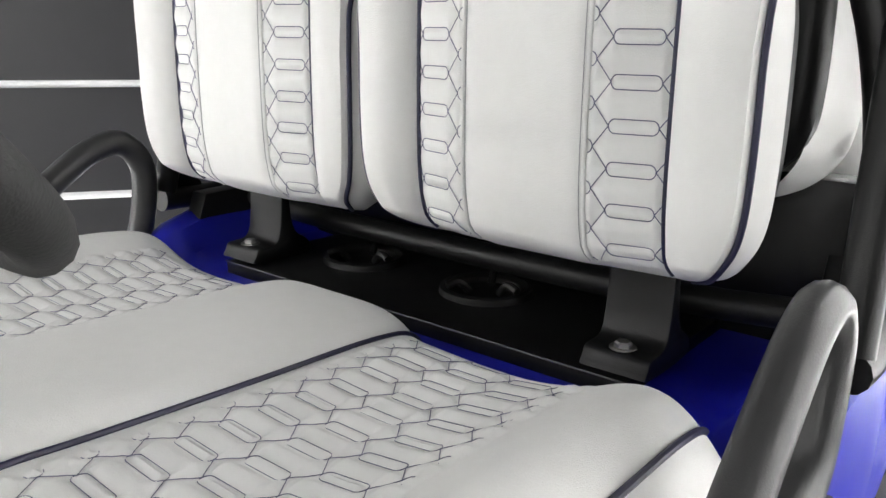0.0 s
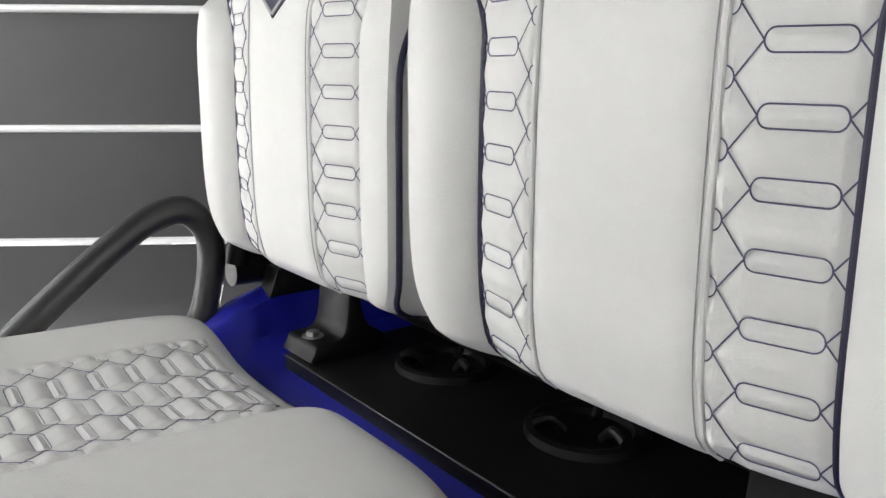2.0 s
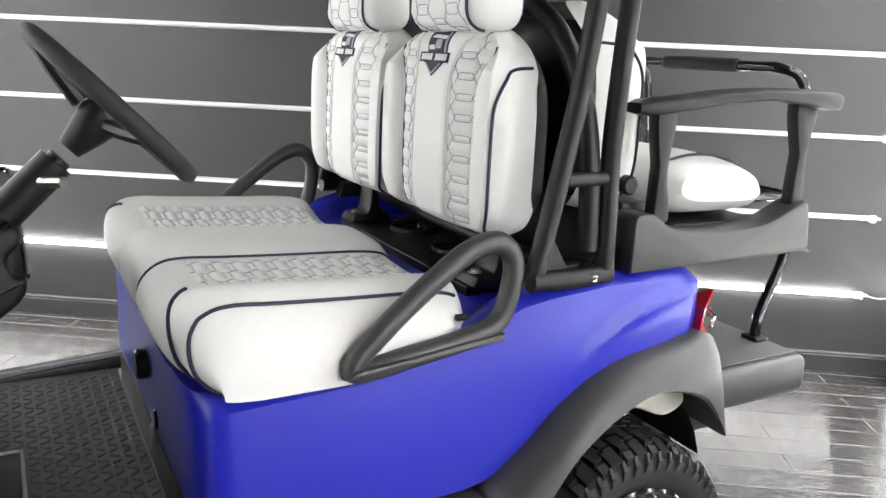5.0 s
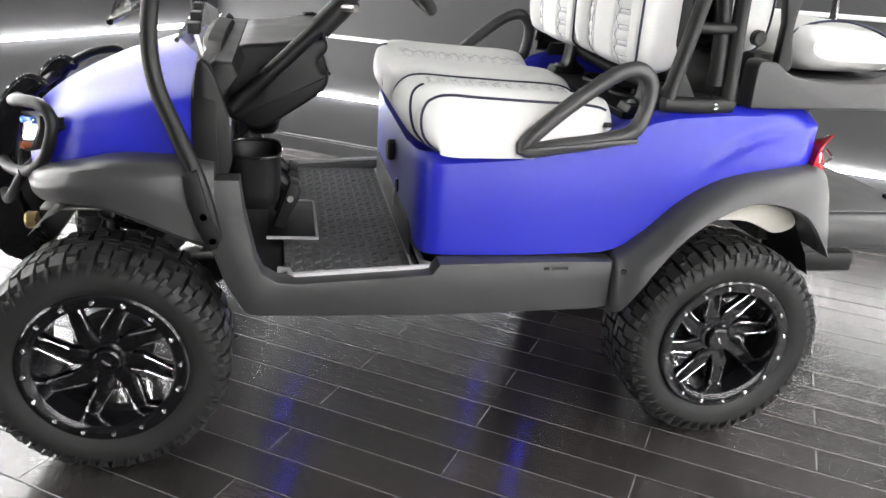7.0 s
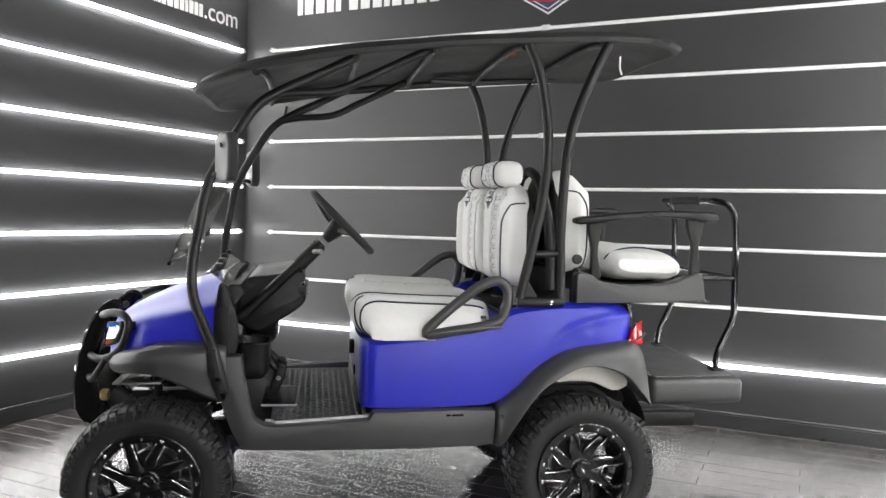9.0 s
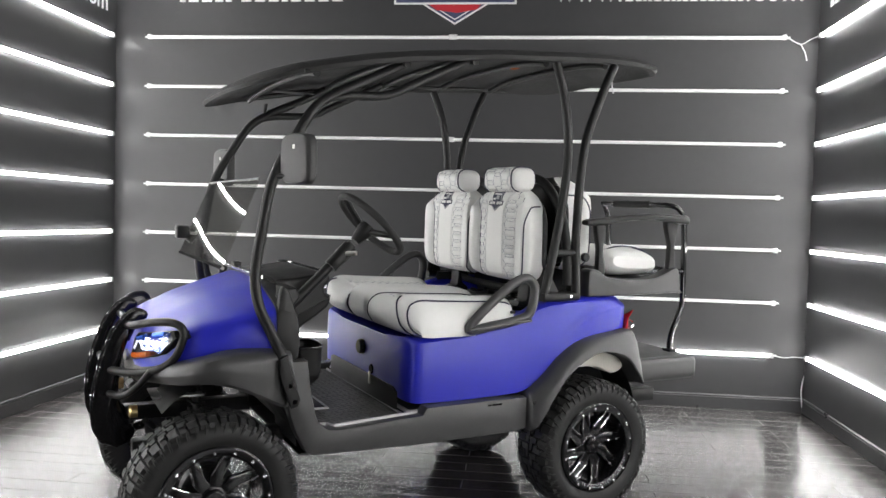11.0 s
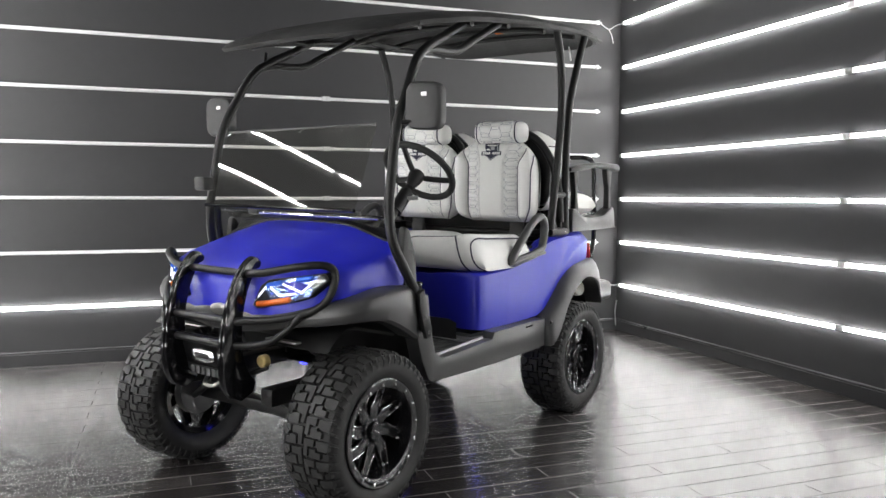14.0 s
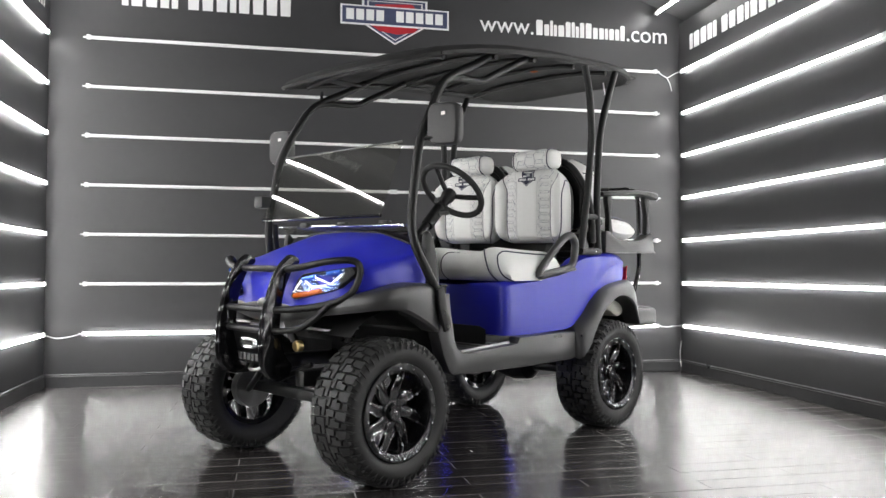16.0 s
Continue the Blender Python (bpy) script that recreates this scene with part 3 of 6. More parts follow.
# headlights
LX = ([0.15, 0.20, 0.26, 0.32, 0.38, 0.42, 0.46], [hood_face(v, 0.80) - 0.004 for v in (0.15, 0.20, 0.26, 0.32, 0.38, 0.42, 0.44)])
def headlight(side):
    c = [(-0.198, 0.752), (-0.228, 0.820), (-0.26, 0.842), (-0.440, 0.872), (-0.456, 0.849), (-0.408, 0.790), (-0.36, 0.772), (-0.22, 0.742)]
    def surf(y, z, out):
        ay = min(0.46, max(0.15, -y))
        x = float(np.interp(ay, LX[0], LX[1])) + 0.10 * (z - 0.80)
        return (x - out, side * -y, z)
    def ring(f, out):
        my, mz = -0.31, 0.803
        return [surf(my + (y - my) * f, mz + (z - mz) * f, out) for y, z in c]
    h = part("headlight", loft([ring(1.04, -0.05), ring(1.07, 0.012), ring(1.0, 0.017), ring(0.95, 0.004)], True), BLACK, cart, "lit headlight with blue and amber reflectors")
    part("reflector", loft([ring(0.95, 0.003), ring(0.5, -0.004)], True), BLUECHROME, h, "blue-tinted chrome reflector")
    def strip(name, pts, r, mat, label=""):
        part(name, bar([surf(y, z, 0.010) for y, z in pts], r, 8, 1), mat, h, label)
    strip("running_lamp", [(-0.20, 0.768), (-0.25, 0.825), (-0.30, 0.79), (-0.36, 0.80)], 0.0032, LAMP, "white running light")
    strip("running_lamp", [(-0.29, 0.838), (-0.38, 0.805), (-0.415, 0.845)], 0.0032, LAMP, "white running light")
    strip("side_marker", [(-0.21, 0.753), (-0.26, 0.760), (-0.34, 0.777)], 0.011, AMBER, "amber side marker")
    strip("blue_accent", [(-0.25, 0.822), (-0.31, 0.836)], 0.010, BLUELENS, "blue reflector")
    strip("blue_accent", [(-0.36, 0.848), (-0.41, 0.858)], 0.010, BLUELENS, "blue reflector")
    part("lens", loft([ring(0.99, 0.014), ring(0.7, 0.022)], True), CLEAR, h, "clear lens")
    h.children[-1].visible_shadow = False
    return h


headlight(1)
headlight(-1)

# brush guard
PLATE = curve2([(-1.965, 0.40), (-2.03, 0.44), (-2.05, 0.55), (-2.035, 0.68), (-1.99, 0.82), (-1.945, 0.888), (-1.905, 0.916), (-1.868, 0.902), (-1.872, 0.885), (-1.895, 0.872),
                (-1.93, 0.80), (-1.955, 0.70), (-1.958, 0.58), (-1.93, 0.50), (-1.90, 0.46), (-1.915, 0.42)], 3)
guard = []
for y in (-0.165, 0.165):
    g = part("guard_plate", prism(PLATE, y - 0.016, y + 0.016, 0.006, 2), GLOSS, cart, "gloss black upright plate of the brush guard")
    rim = [Vector((x, y, z)) for x, z in PLATE[2:32]]
    part("plate_edge", bar(rim[::2], 0.008, 8, 2), GLOSS, g)
for z, x in ((0.862, -1.925), (0.694, -2.0), (0.607, -2.0)):
    part("guard_crossbar", bar([(x, -0.165, z), (x, 0.165, z)], 0.014, 12, 1), TUBE, cart, "black tubular cross bar")
for side in (-1, 1):
    loop = [(-1.93, side * 0.17, 0.862), (-1.92, side * 0.26, 0.872), (-1.865, side * 0.38, 0.898), (-1.805, side * 0.448, 0.902), (-1.778, side * 0.468, 0.868), (-1.800, side * 0.460, 0.79), (-1.84, side * 0.43, 0.745), (-1.89, side * 0.36, 0.718), (-1.945, side * 0.27, 0.702), (-1.99, side * 0.17, 0.694)]
    part("guard_loop", bar(loop, 0.0145, 12, 5), TUBE, cart, "black tubular headlight hoop")
    part("guard_brace", bar([(-1.875, side * 0.39, 0.725), (-1.915, side * 0.35, 0.665), (-1.955, side * 0.28, 0.620), (-1.995, side * 0.17, 0.607)], 0.013, 12, 5), TUBE, cart, "black tubular brace")
skid = part("skid_plate", prism([(-1.985, 0.62), (-1.975, 0.62), (-1.95, 0.47), (-1.90, 0.44), (-1.90, 0.45), (-1.955, 0.50)], -0.15, 0.15, 0.002), BLACK, cart, "black skid plate with bars of raised lettering")
for k in range(6):
    part("raised_bar", box(-1.9855, -1.966, -0.085 + 0.03 * k, -0.066 + 0.03 * k, 0.472, 0.500), TRIM, skid, "", False, at=pose(0, 0, 0, 0, 0, 0))
fair = part("fairlead", loft([[(-1.992 - 0.006 * k, y * f, 0.548 + z * f) for y, z in [(0.066 * math.copysign(abs(math.cos(a)) ** 0.6, math.cos(a)), 0.024 * math.copysign(abs(math.sin(a)) ** 0.6, math.sin(a))) for a in [2 * math.pi * j / 28 for j in range(28)]]] for k, f in ((0, 1), (1, 1), (1.4, 0.92))], True), ALU, cart, "bright aluminium fairlead")
# no opening is cut: a black pad gives the slot's dark inside
part("fairlead_slot", box(-2.004, -1.998, -0.040, 0.040, 0.538, 0.558, 0.004), BLACK, fair)
part("hook", bar([(-1.95, -0.05, 0.452), (-1.975, -0.03, 0.435), (-1.975, 0.02, 0.435), (-1.95, 0.04, 0.452)], 0.007, 8, 4), STEEL, cart, "small steel tow loop")
for y in (-0.24, 0.24):
    part("shock_knob", disc(0.023, 0.03, 18, 0.006), BRASS, cart, "brass coloured shock fitting", at=pose(-1.88, y, 0.548, 0, 0, -90))

# ---- wheels ----
def tyre_mesh(tread=False):
    """An all-terrain tyre about the y axis, outer face towards -y."""
    w = 0.125
    prof = [(0.185, -0.098), (0.200, -0.112), (0.225, -0.124), (0.252, -0.127), (0.270, -0.119), (0.278, -0.106), (0.281, -0.085), (0.2825, -0.04), (0.283, 0.0), (0.2825, 0.04), (0.281, 0.085),
            (0.278, 0.106), (0.270, 0.119), (0.252, 0.127), (0.225, 0.124), (0.200, 0.112), (0.185, 0.098), (0.178, 0.085), (0.178, -0.085), (0.185, -0.098)]
    bm = bmesh.new() if tread else lathe(prof, 72)

    def lug(a0, poly, r0, r1):
        """A block on the tread: poly in (angle offset in metres along, y)."""
        lo, hi = [], []
        for u, y in poly:
            a = a0 + u / 0.295
            drop = 0.012 * max(0, (abs(y) - 0.085) / 0.03) ** 2
            lo.append(bm.verts.new(((r0 - drop) * math.cos(a), y, (r0 - drop) * math.sin(a))))
            mu = sum(p[0] for p in poly) / len(poly)
            my = sum(p[1] for p in poly) / len(poly)
            a2 = a0 + (mu + (u - mu) * 0.95) / 0.295
            y2 = my + (y - my) * 0.96
            hi.append(bm.verts.new(((r1 - drop) * math.cos(a2), y2, (r1 - drop) * math.sin(a2))))
        n = len(poly)
        bm.faces.new(hi)
        for i in range(n):
            bm.faces.new((lo[i], lo[(i + 1) % n], hi[(i + 1) % n], hi[i]))

    N = 26
    for i in range(N if tread else 0):
        a = 2 * math.pi * i / N
        p = 2 * math.pi * 0.295 / N
        for sg in (-1, 1):
            o = 0 if sg < 0 else 0.5 * p
            turn = a + o / 0.295
            # interlocking hooks, narrow grooves between them, and two shoulder blocks a pitch
            lug(turn, [(0.00 * p, sg * 0.004), (0.86 * p, sg * 0.004), (0.86 * p, sg * 0.023), (0.36 * p, sg * 0.025), (0.34 * p, sg * 0.056), (0.00 * p, sg * 0.058)][::sg], 0.280, 0.302)
            lug(turn, [(0.46 * p, sg * 0.034), (0.90 * p, sg * 0.032), (0.90 * p, sg * 0.090), (0.60 * p, sg * 0.092), (0.58 * p, sg * 0.066), (0.44 * p, sg * 0.066)][::sg], 0.280, 0.302)
            lug(turn, [(0.02 * p, sg * 0.067), (0.34 * p, sg * 0.066), (0.36 * p, sg * 0.075), (0.50 * p, sg * 0.076), (0.50 * p, sg * 0.115), (0.04 * p, sg * 0.117)][::sg], 0.277, 0.3015)
            lug(turn, [(0.60 * p, sg * 0.100), (0.92 * p, sg * 0.098), (0.92 * p, sg * 0.117), (0.60 * p, sg * 0.117)][::sg], 0.277, 0.300)
        # ribs on the shoulder of the side wall, both sides
        for sg in (-1, 1):
            for h in (0, 0.5):
                aa = a + h * p / 0.295 + 0.02
                lo = []
                for rr, yy in ((0.288, 0.110), (0.272, 0.1245), (0.250, 0.1315)):
                    for da in (-0.020, 0.020):
                        b = aa + da * (1.0 if rr > 0.26 else 0.7) + (0.29 - rr) * 1.2
                        lo.append(bm.verts.new((rr * math.cos(b), sg * yy, rr * math.sin(b))))
                for rr, yy in ((0.289, 0.117), (0.273, 0.131), (0.250, 0.1315)):
                    for da in (-0.014, 0.014):
                        b = aa + da * (1.0 if rr > 0.26 else 0.7) + (0.29 - rr) * 1.2
                        lo.append(bm.verts.new((rr * math.cos(b), sg * yy, rr * math.sin(b))))
                for q in ((6, 7, 9, 8), (8, 9, 11, 10), (0, 6, 8, 2), (2, 8, 10, 4), (1, 7, 9, 3), (3, 9, 11, 5), (0, 1, 7, 6)):
                    bm.faces.new([lo[j] for j in q])
    bmesh.ops.recalc_face_normals(bm, faces=bm.faces[:])
    return bm


def wheel():
    """A wheel about the y axis, its outer face towards -y."""
    wh = new("wheel")
    wh.parent = cart
    wh["label"] = "black alloy wheel with knobbly all-terrain tyre"
    tyre = part("tyre", tyre_mesh(), RUBBER, wh, "knobbly black all-terrain tyre")
    lugs = part("tread", tyre_mesh(True), RUBBER, tyre, "hooked tread blocks", False)
    lugs["kind"] = "stuff"
    part("rim", lathe([(0.186, -0.100), (0.200, -0.108), (0.203, -0.117), (0.197, -0.122), (0.176, -0.120), (0.166, -0.112), (0.160, -0.06), (0.155, 0.02), (0.160, 0.09), (0.184, 0.10), (0.184, -0.09), (0.186, -0.100)], 64), GLOSS, wh, "gloss black deep dish rim")
    part("brake_drum", lathe([(0.0, 0.02), (0.09, 0.02), (0.10, 0.03), (0.10, 0.08), (0.0, 0.08)], 28), TRIM, wh, "dark steel brake drum")
    spoke = prism([(0.040, -0.020), (0.085, -0.024), (0.150, -0.046), (0.164, -0.040), (0.166, -0.012), (0.140, -0.002), (0.085, 0.024), (0.040, 0.020)], -0.062, -0.034, 0.005, 2)
    me = None
    for k in range(8):
        a = 2 * math.pi * k / 8
        m = Matrix.Rotation(a, 4, "Y")
        if me is None:
            s = part("spoke", spoke, GLOSS, wh, "gloss black slanted spoke")
            me = s.data
            e1 = bar([(0.085, -0.0635, 0.020), (0.135, -0.0635, -0.002), (0.161, -0.0635, -0.014)], 0.0026, 6, 1)
            sweep(e1, [Vector((0.090, -0.0635, -0.022)), Vector((0.149, -0.0635, -0.042))], 0.0024, 6)
            sweep(e1, [Vector((0.149, -0.0635, -0.042)), Vector((0.160, -0.0635, -0.036)), Vector((0.161, -0.0635, -0.014))], 0.0024, 6)
            hi = part("milled_edge", e1, ALU, wh, "bright milled spoke edge").data
        else:
            for nm, d in (("spoke", me), ("milled_edge", hi)):
                o = new(nm, d)
                o.parent = wh
                o.matrix_basis = m
    part("hub", lathe([(0.0, -0.084), (0.030, -0.084), (0.035, -0.080), (0.038, -0.064), (0.060, -0.056), (0.062, -0.03), (0.0, -0.03)], 28), GLOSS, wh, "gloss black hub cap")
    part("hub_mark", box(-0.012, 0.012, -0.0868, -0.0835, -0.0035, 0.0035, 0.001), ALU, wh, "", False, at=pose(0, 0, 0, 0, 30, 0))
    bolt = None
    for k in range(16):
        a = 2 * math.pi * (k + 0.5) / 16
        m = pose(0.183 * math.cos(a), -0.1215, 0.183 * math.sin(a))
        if bolt is None:
            bolt = part("rim_bolt", disc(0.0058, 0.007, 10, 0.002), ALU, wh, "bright rim bolt", at=m).data
        else:
            o = new("rim_bolt", bolt)
            o.parent = wh
            o.matrix_basis = m
    return wh


first = wheel()
spots = [(AXLES[0], -0.505, 0), (AXLES[1], -0.495, 0), (AXLES[0], 0.505, 180), (AXLES[1], 0.495, 180)]
SPIN = (8, 25, 40, 15)
for i, (x, y, turn) in enumerate(spots):
    m = pose(x, y, HUB_Z, 0, 0, turn) @ pose(0, 0, 0, 0, SPIN[i], 0) @ Matrix.Diagonal((0.985, 0.92, 0.985, 1))
    if i == 0:
        first.matrix_basis = m
    else:
        copy_thing(first, m @ Matrix.Diagonal((1 / 0.985, 1 / 0.92, 1 / 0.985, 1)))

# running gear
part("rear_axle", bar([(0, -0.42, HUB_Z), (0, 0.42, HUB_Z)], 0.035, 14, 1), BLACK, cart, "black rear axle tube")
part("drive_unit", loft([[(0.0 + r * math.cos(a), y, 0.30 + r * math.sin(a)) for a in [2 * math.pi * k / 16 for k in range(16)]] for y, r in ((-0.05, 0.05), (0.0, 0.10), (0.10, 0.11), (0.22, 0.085), (0.24, 0.04))], True), BLACK, cart, "black transaxle and motor")
part("front_beam", box(-1.70, -1.63, -0.40, 0.40, 0.27, 0.32, 0.008), BLACK, cart, "black front suspension beam")
for side in (-1, 1):
    part("frame_rail", box(-1.90, 0.62, side * 0.26 - 0.03, side * 0.26 + 0.03, 0.385, 0.45, 0.006), BLACK, cart, "black steel frame rail")
    part("control_arm", bar([(-1.80, side * 0.16, 0.40), (-1.70, side * 0.42, 0.27)], 0.014, 10, 1), TUBE, cart, "black tubular control arm")
    part("control_arm", bar([(-1.52, side * 0.16, 0.40), (-1.63, side * 0.42, 0.27)], 0.014, 10, 1), TUBE, cart, "black tubular control arm")
    sh = part("shock_absorber", bar([(-1.68, side * 0.28, 0.66), (-1.67, side * 0.37, 0.32)], 0.018, 10, 1), BLACK, cart, "black coil-over shock absorber")
    coil = [Vector((-1.68, side * 0.28, 0.64)) .lerp(Vector((-1.67, side * 0.36, 0.38)), k / 60) + Vector((0.032 * math.cos(k * 0.8), 0.032 * math.sin(k * 0.8), 0)) for k in range(61)]
    part("coil_spring", bar(coil, 0.005, 6, 1), BLACK, sh)
    part("leaf_spring", bar([(-0.42, side * 0.34, 0.40), (-0.2, side * 0.34, 0.345), (0.0, side * 0.34, 0.33), (0.2, side * 0.34, 0.345), (0.36, side * 0.34, 0.42)], 0.017, 8, 5), BLACK, cart, "black leaf spring")
    # cream inner fender liner above the rear tyre
    part("battery_cover", prism(curve2([(-0.12, 0.685), (-0.06, 0.708), (0.05, 0.714), (0.17, 0.678), (0.20, 0.630), (0.14, 0.605), (0.05, 0.640), (-0.05, 0.645), (-0.10, 0.640)], 4), side * 0.42 - 0.10, side * 0.42 + 0.10, 0.01), CREAM, cart, "cream coloured inner fender liner")
    bed = part("front_bracket", box(-1.84, -1.66, side * 0.27 - 0.08, side * 0.27 + 0.08, 0.612, 0.620, 0.002), STEEL, cart, "grey steel mounting bracket")
    # plate is uncut: a black pad paints the dark of its hole
    part("bracket_hole", box(-1.79, -1.74, side * 0.27 - 0.02, side * 0.27 + 0.02, 0.6195, 0.6215, 0.0), BLACK, bed, "", False)
for x, y in ((-1.25, -0.25), (-0.47, -0.25), (-1.25, 0.20), (-0.51, 0.22)):
    pod = part("underglow_pod", box(x - 0.03, x + 0.03, y - 0.02, y + 0.02, 0.372, 0.39, 0.005), BLACK, cart, "small blue underglow lamp")
    part("glow_lens", box(x - 0.024, x + 0.024, y - 0.015, y + 0.015, 0.366, 0.3718, 0.002), UNDERGLOW, pod, "blue glowing lens")
part("belly_pan", box(-1.34, -0.30, -0.50, 0.50, 0.392, 0.402, 0.003), BLACK, cart, "black underbody pan")

# ---- struts, canopy, windscreen ----
for side in (-1, 1):
    y = lambda v: -side * v
    part("front_strut", bar([(-1.395, y(-0.597), 0.635), (-1.418, y(-0.592), 0.745), (-1.47, y(-0.560), 0.87), (-1.512, y(-0.535), 0.975), (-1.522, y(-0.524), 1.09), (-1.497, y(-0.517), 1.25), (-1.461, y(-0.512), 1.42), (-1.37, y(-0.50), 1.59),
         (-1.295, y(-0.485), 1.700), (-1.20, y(-0.475), 1.765), (-1.06, y(-0.465), 1.835), (-0.93, y(-0.46), 1.905)], 0.0195, 14, 6), TUBE, cart, "black tubular front roof strut")
    part("strut_branch", bar([(-1.245, y(-0.478), 1.738), (-1.16, y(-0.472), 1.755), (-1.04, y(-0.465), 1.765), (-0.965, y(-0.462), 1.785), (-0.87, y(-0.46), 1.835), (-0.63, y(-0.455), 1.957)], 0.0175, 14, 6), TUBE, cart, "black tubular strut branch")
    foot = part("strut_foot", prism([(-1.455, 0.785), (-1.425, 0.80), (-1.40, 0.70), (-1.375, 0.64), (-1.385, 0.612), (-1.408, 0.606), (-1.43, 0.66), (-1.45, 0.72)], y(-0.619), y(-0.60), 0.003), BLACK, cart, "black bolted strut bracket")
    for bx, bz in ((-1.414, 0.69), (-1.396, 0.63)):
        part("bolt_head", disc(0.009, 0.007, 8, 0.002), STEEL, foot, at=pose(bx, y(-0.619), bz, 0, 0, 0 if side == 1 else 180))
    part("rear_post", bar([(-0.276, y(-0.548), 0.985), (-0.230, y(-0.545), 1.18), (-0.192, y(-0.545), 1.385), (-0.178, y(-0.553), 1.61), (-0.212, y(-0.562), 1.83), (-0.268, y(-0.568), 1.975)], 0.0195, 14, 6), TUBE, cart, "black tubular rear roof post")
    part("rear_post", bar([(-0.108, y(-0.548), 0.985), (-0.110, y(-0.545), 1.10), (-0.113, y(-0.545), 1.27), (-0.092, y(-0.552), 1.61), (-0.017, y(-0.560), 1.84), (0.055, y(-0.562), 1.995)], 0.0195, 14, 6), TUBE, cart, "black tubular rear roof post")
    part("post_base", bar([(-0.286, y(-0.548), 0.972), (-0.19, y(-0.552), 0.970), (-0.098, y(-0.548), 0.974)], 0.021, 12, 3), TUBE, cart, "black tubular post base")
    part("post_brace", bar([(-0.226, y(-0.543), 1.160), (-0.112, y(-0.545), 1.163)], 0.015, 12, 1), TUBE, cart, "black tubular cross brace")
    part("post_gusset", prism([(-0.275, 0.985), (-0.20, 0.985), (-0.252, 1.07)], y(-0.552), y(-0.544), 0.001), BLACK, cart, "black triangular gusset")
    part("post_bolt", disc(0.008, 0.006, 12, 0.003), ALU, cart, "bright bolt head", at=pose(-0.15, y(-0.571), 0.972, 0, 0, 0 if side == 1 else 180))

# canopy: a thin shell, its edge tapered and rolled
RX0, RX1 = -1.565, 0.470
def canopy_outline(n=96):
    pts = []
    for k in range(n):
        a = 2 * math.pi * k / n
        c, s = math.cos(a), math.sin(a)
        e = 0.36
        px = math.copysign(abs(c) ** e, c)
        py = math.copysign(abs(s) ** e, s)
        x = (RX0 + RX1) / 2 + (RX1 - RX0) / 2 * px
        w = 0.605 - 0.035 * ((x + 0.55) / 0.9) ** 2
        pts.append((x, w * py))
    return pts


CANOPY = ([-1.57, -1.5, -1.45, -1.38, -1.3, -1.2, -1.1, -0.93, -0.78, -0.6, -0.43, -0.27, -0.1, 0.05, 0.18, 0.28, 0.48],
          [1.798, 1.826, 1.846, 1.872, 1.894, 1.917, 1.940, 1.970, 1.993, 2.016, 2.034, 2.048, 2.062, 2.073, 2.078, 2.078, 2.060])


def canopy_z(x, y):
    base = float(np.interp(x, CANOPY[0], CANOPY[1]))
    return base - 0.030 * (abs(y) / 0.6) ** 2.2


OUTL = canopy_outline()
mx = (RX0 + RX1) / 2
rings = []
for f, dz in ((0.02, 0.0), (0.15, 0.0), (0.3, 0.0), (0.45, 0.0), (0.6, 0.0), (0.8, 0.0), (0.92, -0.002), (0.975, -0.010), (1.0, -0.026), (0.99, -0.042), (0.965, -0.048), (0.94, -0.030), (0.8, -0.020), (0.6, -0.018), (0.3, -0.018), (0.02, -0.018)):
    rings.append([(mx + (x - mx) * f, y * f, canopy_z(mx + (x - mx) * f, y * f) + dz) for x, y in OUTL])
roof = part("canopy", loft(rings, True, True), FABRIC, cart, "black canopy roof with rolled edges")
# bows under the canopy
for x in (-1.30, -0.93, -0.62, -0.27, 0.055):
    pts = [(x + 0.02 * (1 - (v / 0.5) ** 2), v, canopy_z(x, v) - 0.034 - 0.018 * (abs(v) / 0.5) ** 4) for v in [-0.5 + k / 12 for k in range(13)]]
    part("canopy_bow", bar(pts, 0.014, 10, 2), TUBE, cart, "black curved roof bow")
for side in (-1, 1):
    pts = [(x, side * 0.535, canopy_z(x, 0.535) - 0.034) for x in [-1.36 + 0.168 * k for k in range(11)]]
    part("canopy_rail", bar(pts, 0.010, 8, 2), BLACK, cart, "black roof side rail")
for x, y in ((-1.1, 0.5), (-0.4, 0.5)):
    part("fabric_flap", box(x - 0.10, x + 0.10, y - 0.10, y - 0.02, canopy_z(x, y) - 0.05, canopy_z(x, y) - 0.042, 0.003), FABRIC, cart, "black fabric flap")
part("canopy_tie", bar([(0.16, -0.42, 1.975), (0.155, -0.43, 1.93), (0.165, -0.43, 1.90)], 0.004, 6, 3), CAPW, cart, "pale strap end")
part("warning_tag", box(-0.26, -0.235, -0.235, -0.20, canopy_z(-0.27, 0.2) - 0.05, canopy_z(-0.27, 0.2) - 0.045), AMBER, cart, "small orange tag", False)
part("strut_link", bar([(-1.235, 0.475, 1.745), (-1.225, 0.475, 1.81)], 0.008, 8, 1), BLACK, cart)

# windscreen: a folded-down smoked sheet on hinges
WSC = [Vector((-1.625, 0.425, 1.100)), Vector((-1.620, -0.435, 1.100)), Vector((-1.492, -0.435, 1.420)), Vector((-1.497, 0.415, 1.410))]
def screen_sheet(c, thick, n=12):
    rings = []
    for k in range(n + 1):
        f = k / n
        a, b = c[0].lerp(c[3], f), c[1].lerp(c[2], f)
        bow = [a.lerp(b, m / n) + Vector((-0.014 * math.sin(math.pi * m / n), 0, 0)) for m in range(n + 1)]
        rings.append([tuple(p) for p in bow] + [(p.x + thick, p.y, p.z) for p in bow[::-1]])
    return loft(rings, True, True)


